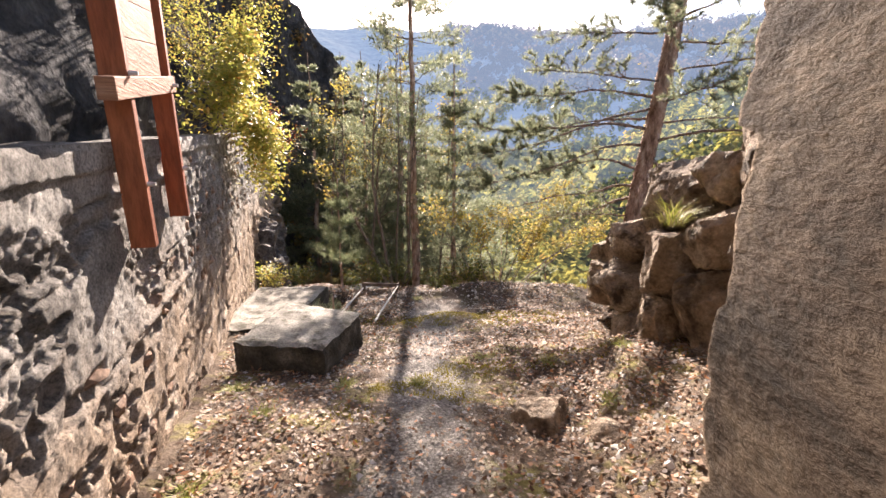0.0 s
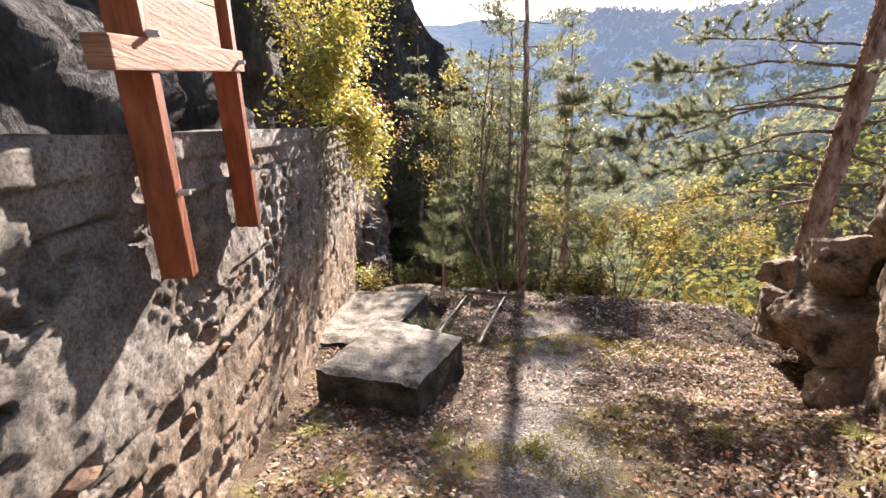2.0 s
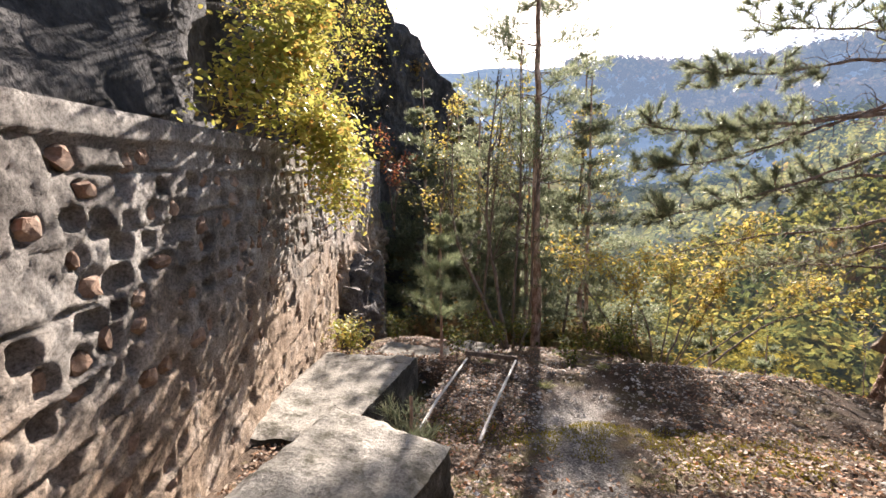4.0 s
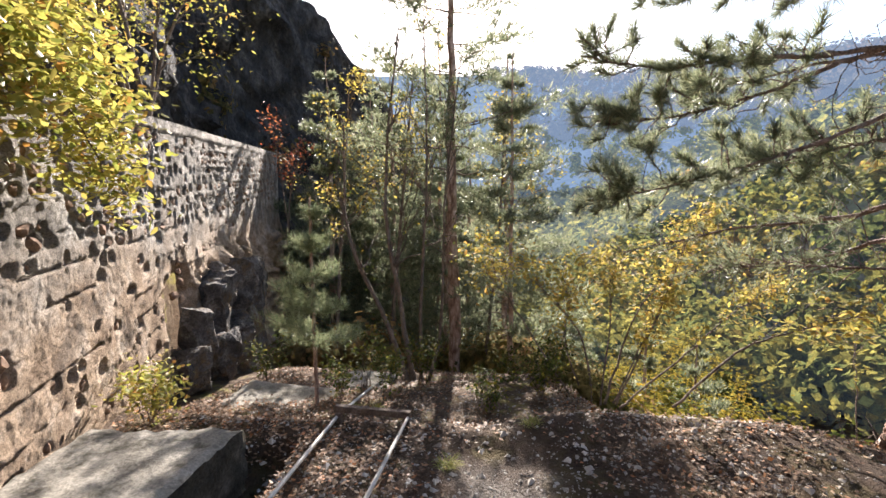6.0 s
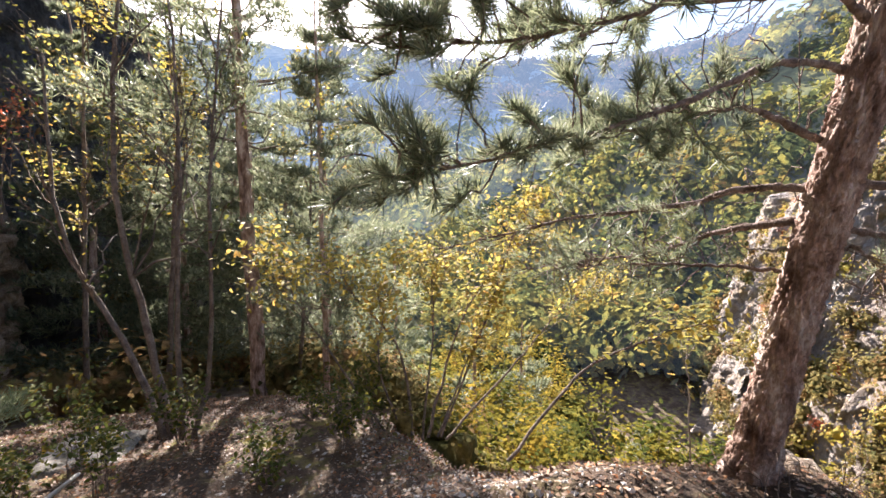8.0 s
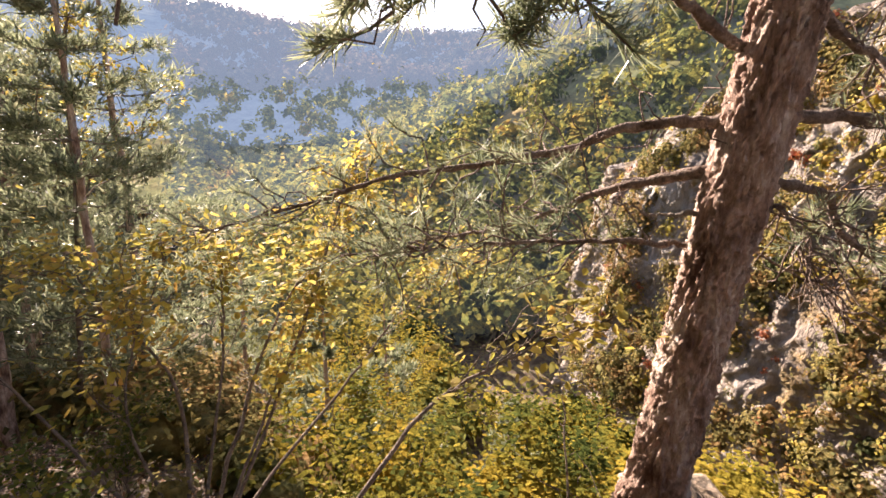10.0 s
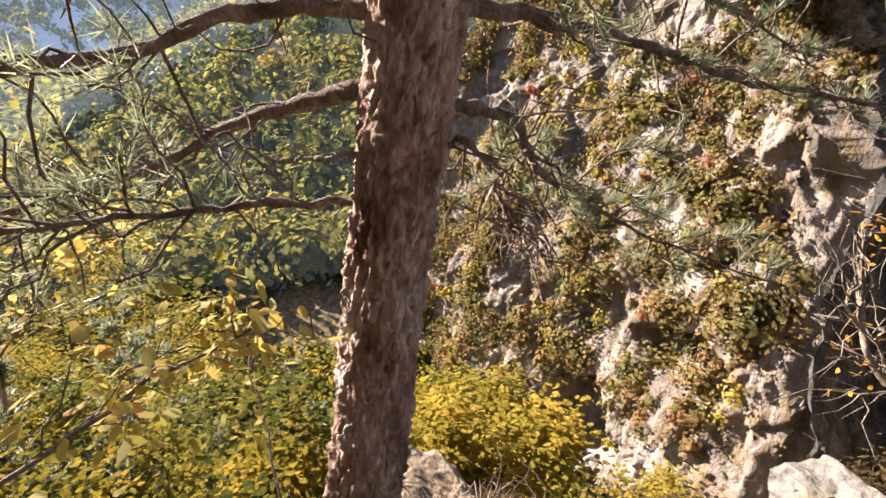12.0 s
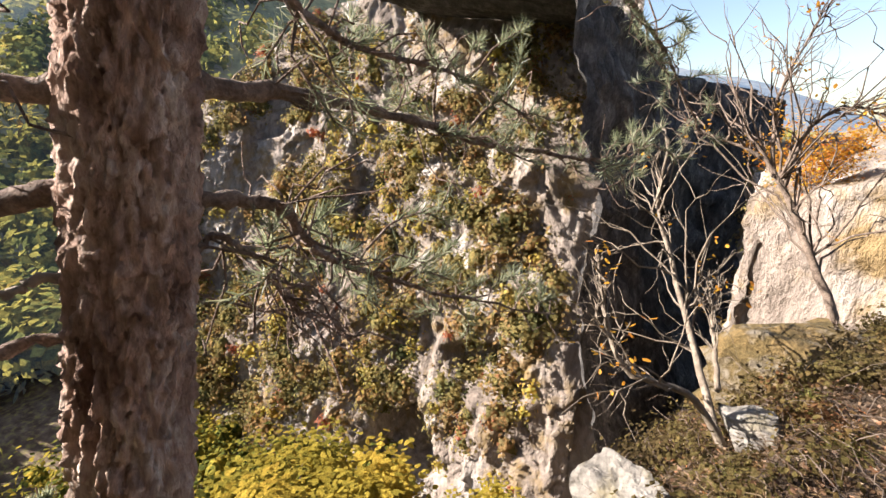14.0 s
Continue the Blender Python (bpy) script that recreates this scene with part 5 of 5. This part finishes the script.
for k, (x, y, z, h, o, mt, n) in enumerate([(2.4, 10.8, -4.4, 2.6, 1.2, M_SLOPELEAF, 1000), (3.8, 12.4, -6.8, 4.0, 1.5, M_SLOPELEAF, 1500), (4.2, 9.6, -4.4, 1.9, 1.2, M_SLOPELEAF, 1400),
                                             (6.0, 8.8, -4.7, 2.0, 1.1, M_GOLDLEAF, 2600), (8.0, 11.0, -9.0, 4.6, 1.8, M_SLOPELEAF, 1700), (8.6, 7.0, -7.6, 2.4, 1.2, M_GOLDLEAF, 1800),
                                             (5.6, 19.0, -12.0, 8.0, 2.2, M_GOLDLEAF, 1700)]):
    broadleaf("shrub", "yellowing bush on the steep slope below the rim", fan(x, y, z, 7, h, o, 60 + k, 0.03), mt, int(n * 4), 0.1, 160 + k, 0.42, 11, None, "shrub", 0.3, "shrubs", clump=True)

# growth on and behind the retaining wall
broadleaf("vine", "yellow climbing plant spilling over the wall top", [
    ([(-2.75, 5.9, 1.7), (-2.5, 6.1, 1.95), (-2.45, 6.4, 1.6), (-2.5, 6.7, 1.2)], 0.012), ([(-2.7, 5.4, 1.7), (-2.45, 5.6, 2.2), (-2.4, 5.7, 2.7)], 0.014),
    ([(-2.8, 5.7, 1.8), (-2.6, 6.0, 2.4), (-2.5, 6.1, 3.0)], 0.014), ([(-2.7, 5.0, 1.7), (-2.4, 5.1, 2.0), (-2.3, 5.2, 2.4)], 0.012),
    ([(-2.9, 6.3, 1.8), (-2.6, 6.5, 2.1), (-2.6, 6.9, 1.5)], 0.012), ([(-2.6, 5.5, 1.7), (-2.3, 5.7, 1.9), (-2.25, 5.9, 1.6)], 0.012)],
    M_VINE, 7500, 0.06, 56, 0.45, 16, None, "vine", 0.25)
broadleaf("shrub", "small tree with yellow leaves behind the wall", fan(-4.2, 9.2, 1.9, 6, 3.2, 1.3, 57, 0.03), M_VINE, 5200, 0.055, 57, 0.8, 12, None, "tree", 0.3, "broadleaved trees")
broadleaf("shrub", "low bush with yellow leaves at the wall's foot", fan(-2.75, 7.2, -0.6, 7, 0.4, 0.35, 58, 0.006), M_VINE, 700, 0.045, 58, 0.25, 8, None, "shrub", 0.2, "shrubs")
broadleaf("shrub", "red-leaved sapling by the wall's far end", fan(-4.9, 14.6, 0.4, 4, 2.6, 0.5, 59, 0.015), M_RED, 420, 0.07, 59, 0.4, 8, None, "shrub", 0.5, "shrubs")
for k, (x, y, h) in enumerate([(-1.55, 9.2, 0.75), (-1.2, 8.7, 0.5), (-2.9, 9.4, 0.5), (-0.9, 9.4, 0.6), (-1.75, 8.75, 0.4), (0.45, 8.9, 0.5), (0.7, 9.5, 0.6), (0.2, 9.9, 0.4), (0.8, 10.6, 0.6), (-0.1, 8.6, 0.35)]):
    broadleaf("shrub", "low weedy bush with thin yellow-green leaves", fan(x, y, float(height(x, y, False)), 6, h, 0.28, 80 + k, 0.005), M_GREENLEAF, 420, 0.045, 180 + k, 0.2, 7, None, "shrub", 0.3, "shrubs")

# bare trees at the right of the rim
broadleaf("bare_tree", "small bare forked tree with pale bark and few dry leaves", [
    ([(4.97, 5.14, -0.95), (4.96, 5.37, -0.61), (4.94, 5.76, -0.45), (4.99, 5.89, -0.16), (5.12, 5.94, 0.17)], 0.03),
    ([(4.97, 5.14, -0.95), (5.23, 5.2, -0.63), (5.61, 5.28, -0.08), (5.87, 5.39, 0.42), (5.91, 5.35, 0.92)], 0.034),
    ([(5.17, 5.11, -0.7), (5.44, 5.08, -0.35), (5.64, 5.06, -0.08)], 0.022)], M_ORANGE, 110, 0.05, 61, 0.2, 24, M_PALETWIG, "tree", 0.3, "broadleaved trees", reach=0.75, flat=0.9)
broadleaf("bare_tree", "bare tree with thin twigs against the sky", [
    ([(5.85, 3.75, -1.5), (6.05, 3.83, -0.7), (6.34, 3.96, -0.12), (6.58, 4.17, 0.5), (6.7, 4.37, 0.8), (6.89, 4.83, 0.98)], 0.045),
    ([(6.58, 4.17, 0.5), (6.64, 4.02, 0.99), (6.6, 3.77, 1.17), (6.47, 3.57, 1.09)], 0.025),
    ([(6.62, 4.25, 0.6), (6.6, 4.3, 1.3), (6.5, 4.1, 1.9)], 0.022)], M_ORANGE, 150, 0.045, 62, 0.2, 30, M_TWIG, "tree", 0.35, "broadleaved trees", reach=0.8, flat=0.9)
broadleaf("shrub", "orange-leaved bush on top of the pale crag", fan(14.4, -0.6, -0.75, 8, 1.7, 1.6, 64, 0.02), M_ORANGE, 3600, 0.08, 64, 0.7, 10, None, "shrub", 0.3, "shrubs")
broadleaf("shrub", "orange-leaved bush on top of the pale crag", fan(12.6, -2.8, -0.9, 8, 1.7, 1.6, 63, 0.02), M_ORANGE, 3600, 0.08, 63, 0.7, 10, None, "shrub", 0.3, "shrubs")


# ---- bushes on the far cliffs, woods in the valley ----
def bushes(name, label, spots, sizes, leaves, leaf, mat, seed, heart=0.5, rings=(4, 6)):
    """Bushes or crowns: an uneven leafy mass each, with single leaves standing out of it."""
    r = np.random.default_rng(seed)
    s = Soup()
    n = len(spots)
    if heart:
        lat, lon = np.linspace(-1.5, 1.55, rings[0]), np.arange(rings[1]) * 2 * np.pi / rings[1]
        ball = np.stack([np.cos(lat)[:, None] * np.cos(lon), np.cos(lat)[:, None] * np.sin(lon), np.sin(lat)[:, None] + 0 * lon], -1)
        for q, z0 in zip(spots, sizes):
            s.grid(q + ball * z0 * heart * r.uniform(0.35, 1.5, ball.shape[:2] + (1,)) * np.array([1, 1, r.uniform(0.75, 1.05)]), True)
    c = np.repeat(spots, leaves, 0)
    sz = np.repeat(sizes, leaves)[:, None]
    lump = unit(r.normal(0, 1, (n * leaves, 3))) * r.uniform(0.35, 1, (n * leaves, 1)) ** 0.5
    lump = lump + np.repeat(r.normal(0, 0.35, (n * leaves // 6 + 1, 3)), 6, 0)[: n * leaves]
    p = c + lump * sz * np.array([1, 1, 0.9])
    face = unit(lump + r.normal(0, 0.18, p.shape) + np.array([0, 0, 0.3]))
    along = unit(np.cross(face, r.normal(0, 1, p.shape)))
    s.kites(p, along, np.cross(face, along), leaf * np.sqrt(sz[:, 0]) * r.uniform(0.6, 1.3, len(p)), leaf * 0.7 * np.sqrt(sz[:, 0]), belly=0.5)
    return tagged(put(name, s, mat), label, "bushes", kind="stuff")


r2 = np.random.default_rng(90)
for nm, lab, mt, n, size, face, sd in (("cliff_bushes", "olive, golden and rusty bushes clinging to the cliff", M_CLIFFBUSH, 1250, 0.9, GORGE, 1),
                                       ("cliff_bushes", "golden bushes clinging to the cliff", M_YELLOW, 170, 0.7, GORGE, 2),
                                       ("cliff_bushes", "small red bushes clinging to the cliff", M_RED, 60, 0.45, GORGE, 3),
                                       ("cliff_bushes", "sparse yellow bushes on the dark mountain face", M_CLIFFBUSH, 120, 0.7, MOUNT, 4),
                                       ("cliff_bushes", "bushes at the edge of the pale crag", M_CLIFFBUSH, 90, 0.4, PALE, 5)):
    rows, cols = face.shape[:2]
    i, j = r2.integers(0, rows, n * 3), r2.integers(0, cols, n * 3)
    if face is MOUNT:
        i, j = i[face[i, j, 1] > 15], j[face[i, j, 1] > 15]
    grow = vnoise(j * 0.045, i * 0.05, 0, sd + 60)
    if face is GORGE:
        grow = grow - 0.5 * smooth(0.87, 0.93, j / cols) - 0.3 * smooth(0.4, 0.3, j / cols)
    keep = np.argsort(-(grow + r2.uniform(0, 0.45, len(i))))[:n]
    bushes(nm, lab, face[i[keep], j[keep]], size * r2.uniform(0.4, 1.25, n), 84, 0.31, mt, 300 + sd)


def woods(name, label, n, r0, r1, az0, az1, leaves, leaf, mat, seed, size):
    r = np.random.default_rng(seed)
    az, rr = np.radians(r.uniform(az0, az1, n)), np.exp(r.uniform(np.log(r0), np.log(r1), n))
    x, y = 1 - rr * np.sin(az), 6 + rr * np.cos(az)
    z = height(x, y, False)
    k = (beyond(x, y) > 3)
    x, y, z, rr = x[k], y[k], z[k], rr[k]
    sz = size * r.uniform(0.7, 1.3, len(x))
    return bushes(name, label, np.stack([x, y, z + sz * 0.9], -1), sz, leaves, leaf, mat, seed + 1)


woods("woodland", "mixed autumn wood on the gorge sides", 430, 22, 60, -31, 14, 110, 0.42, M_FARWOOD, 401, 1.9)
woods("woodland", "dark mixed wood on the gorge floor", 420, 9, 38, -75, -31, 110, 0.32, M_SLOPELEAF, 411, 1.5)
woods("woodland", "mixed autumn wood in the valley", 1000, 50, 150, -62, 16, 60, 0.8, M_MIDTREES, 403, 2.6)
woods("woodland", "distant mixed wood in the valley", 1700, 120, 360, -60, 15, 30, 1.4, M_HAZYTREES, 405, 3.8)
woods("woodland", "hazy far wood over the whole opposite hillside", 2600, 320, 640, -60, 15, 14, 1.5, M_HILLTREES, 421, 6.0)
r3 = np.random.default_rng(95)
ux, uy = r3.uniform(-7, 0.8, 260), r3.uniform(12.5, 34, 260)
ok = (beyond(ux, uy) < 0.5) & (ux > wall_x(uy) + 0.6)
ux, uy = ux[ok], uy[ok]
bushes("undergrowth", "dark tangled undergrowth below the pines", np.stack([ux, uy, height(ux, uy, False) + 0.3], -1), r3.uniform(0.35, 0.9, len(ux)), 90, 0.2, M_CLIFFBUSH, 409)
ux, uy = r3.uniform(0.75, 2.0, 60), r3.uniform(9.2, 19, 60)
bushes("undergrowth", "low tangled growth along the rim of the lower path", np.stack([ux, uy, height(ux, uy, False) + 0.12], -1), r3.uniform(0.2, 0.5, 60), 170, 0.1, M_CLIFFBUSH, 413)
bx, by = r3.uniform(3.5, 6.2, 420), r3.uniform(3.4, 6.6, 420)
ok = (beyond(bx, by) > -0.25) & (beyond(bx, by) < 1.2)
bx, by = bx[ok][:110], by[ok][:110]
bushes("undergrowth", "low dry brown and olive brush along the rim", np.stack([bx, by, height(bx, by) + 0.06], -1), r3.uniform(0.08, 0.22, len(bx)), 150, 0.1, M_BRUSH, 415, 0.0)
woods("woodland", "mixed wood beyond the pale crag", 220, 30, 200, -135, -108, 60, 0.6, M_FARWOOD, 407, 2.4)


# ---- litter, gravel, grass ----
def scatter(n, x0, x1, y0, y1, seed):
    r = np.random.default_rng(seed)
    x, y = r.uniform(x0, x1, n), r.uniform(y0, y1, n)
    k = (x > wall_x(y) + 0.08) & (beyond(x, y) < 1.4)
    return x[k], y[k], r


def litter():
    x, y, r = scatter(190000, -3.2, 6.5, 0.6, 13.5, 501)
    k = (vnoise(x * 0.9, y * 0.9, 0, 55) + 0.2 * smooth(0.0, 1.0, x) + 0.3 * smooth(-0.6, -1.2, x) + 0.3 * smooth(3.6, 2.4, y) * smooth(0.0, -0.4, x) - 0.3 * smooth(5.2, 6, y) * smooth(-0.6, 0.2, x) + 0.35 * smooth(7.8, 8.6, y) - 0.22 * np.exp(-(((x + 0.15) / 0.5) ** 2)) * (y < 7) + r.uniform(-0.35, 0.35, len(x))) > 0.56
    x, y = x[k], y[k]
    n = len(x)
    s = Soup()
    d = r.normal(0, 1, (n, 3)) * np.array([1, 1, 0.28])
    s.kites(np.stack([x, y, height(x, y) + r.uniform(0.003, 0.03, n)], -1), d, np.cross(d, [0, 0, 1.0]) + r.normal(0, 0.35, (n, 3)) * 0.8, r.uniform(0.02, 0.05, n), r.uniform(0.012, 0.032, n), -0.05)
    tagged(put("leaf_litter", s, M_LITTER), "dry brown and tan fallen leaves", "leaf litter", kind="stuff")


def gravel():
    x, y, r = scatter(52000, -2.6, 3.5, 0.6, 9.5, 502)
    k = (vnoise(x * 0.8, y * 0.8, 0, 66) - 0.12 * np.abs(x + 0.3) + r.uniform(-0.3, 0.3, len(x))) > 0.3
    x, y = x[k], y[k]
    n = len(x)
    sz = 0.006 + 0.034 * r.random(n) ** 5
    oct_ = np.array([(1, 0, 0), (0, 1, 0), (-1, 0, 0), (0, -1, 0), (0, 0, 0.75), (0, 0, -0.75)], float)
    f = np.array([(0, 1, 4, 4), (1, 2, 4, 4), (2, 3, 4, 4), (3, 0, 4, 4)])
    f = f[:, [0, 1, 2, 2]]
    v = oct_[None] * sz[:, None, None] * r.uniform(0.6, 1.4, (n, 6, 3))
    a = r.uniform(0, 6.283, n)
    vx = v[..., 0] * np.cos(a)[:, None] - v[..., 1] * np.sin(a)[:, None]
    vy = v[..., 0] * np.sin(a)[:, None] + v[..., 1] * np.cos(a)[:, None]
    z = height(x, y)
    V = np.stack([vx + x[:, None], vy + y[:, None], v[..., 2] * 0.8 + (z - 0.25 * sz)[:, None]], -1)
    tri = np.array([(0, 1, 4), (1, 2, 4), (2, 3, 4), (3, 0, 4)])
    me = bpy.data.meshes.new("gravel")
    faces = (tri[None] + (np.arange(n) * 6)[:, None, None]).reshape(-1, 3)
    me.from_pydata(V.reshape(-1, 3).tolist(), [], faces.tolist())
    tagged(put("gravel", me, M_GRAVEL), "pale gravel and stone chips on the path", "gravel", kind="stuff")


def moss():
    """Low cushions of yellow-green moss."""
    x, y, r = scatter(160000, -2.0, 2.6, 0.6, 6.0, 503)
    k = (vnoise(x * 1.6, y * 1.6, 0, 77) + 0.5 * vnoise(x * 6, y * 6, 0, 78) + r.uniform(-0.12, 0.12, len(x))) > 0.98
    x, y = x[k], y[k]
    n = len(x)
    s = Soup()
    d = r.normal(0, 0.6, (n, 3)) + np.array([0, 0, 1.0])
    s.kites(np.stack([x, y, height(x, y) - 0.004], -1), d, r.normal(0, 1, (n, 3)), r.uniform(0.012, 0.03, n), r.uniform(0.006, 0.012, n))
    tagged(put("moss", s, M_MOSS), "yellow-green moss cushions on the stony soil", "moss", kind="stuff")


def grass(name, label, x, y, n, tall, out, seed, z=None):
    r = np.random.default_rng(seed)
    s = Soup()
    a = r.uniform(0, 6.283, n)
    z = float(height(x, y)) if z is None else z
    base = np.stack([x + r.normal(0, 0.03, n), y + r.normal(0, 0.03, n), np.full(n, z - 0.01)], -1)
    d = np.stack([np.cos(a) * out, np.sin(a) * out, np.ones(n)], -1) + r.normal(0, 0.2, (n, 3))
    s.kites(base, d, np.stack([-np.sin(a), np.cos(a), 0 * a], -1), tall * r.uniform(0.5, 1.1, n), 0.006, 0.35, 0.35)
    return tagged(put(name, s, M_GRASS), label, "grass", "grass tufts")


grass("grass_tuft", "long yellow grass hanging from a crack in the crag", 1.66, 3.3, 110, 0.45, 0.8, 601, 1.03)
for k, (x, y) in enumerate([(1.1, 2.75), (-1.15, 2.7), (-0.75, 3.3), (-1.55, 3.2), (0.35, 4.0), (1.4, 3.3), (-0.2, 3.3), (-1.5, 5.1), (-1.9, 8.9), (-1.25, 8.4), (0.9, 3.6), (-1.2, 1.9), (0.2, 7.3), (-0.4, 6.8), (5.0, 4.6), (4.6, 5.2), (5.4, 4.2), (4.9, 4.9), (5.2, 4.5), (4.3, 5.4), (5.6, 4.0), (3.2, 6.3), (3.0, 6.9), (5.3, 4.8), (4.6, 4.7)]):
    grass("grass_tuft", "short dry yellow-green grass tuft in the soil", x, y, 130, 0.14, 1.0, 610 + k)
litter()
gravel()
moss()


def dead_twigs():
    x, y, r = scatter(900, 2.6, 6.5, 3.5, 7.6, 504)
    s = Soup()
    for a, b in zip(x[:560], y[:560]):
        z0 = float(height(a, b))
        d = r.normal(0, 1, 3) * np.array([1, 1, 0.7])
        d[2] = abs(d[2]) * 0.8
        L = r.uniform(0.12, 0.45)
        s.tube(bend((a, b, z0), np.array([a, b, z0]) + unit(d) * L, 5, 0.05, 0.4, r), np.linspace(0.004, 0.0012, 5), 3)
    tagged(put("dead_twigs", s, M_TWIG), "tangle of thin dry twigs on the slope", "twigs", kind="stuff")
    n = 15000
    x, y, r = scatter(n, 3.0, 6.6, 3.3, 7.4, 505)
    s = Soup()
    n = len(x)
    d = np.stack([r.normal(0.3, 0.7, n), r.normal(0.3, 0.7, n), r.uniform(0.3, 1, n)], -1)
    s.kites(np.stack([x, y, height(x, y) - 0.01], -1), d, r.normal(0, 1, (n, 3)), r.uniform(0.08, 0.26, n), 0.006, 0.5, 0.4)
    tagged(put("dry_grass", s, M_STRAW), "matted brown dry grass on the slope", "grass", kind="stuff")


dead_twigs()
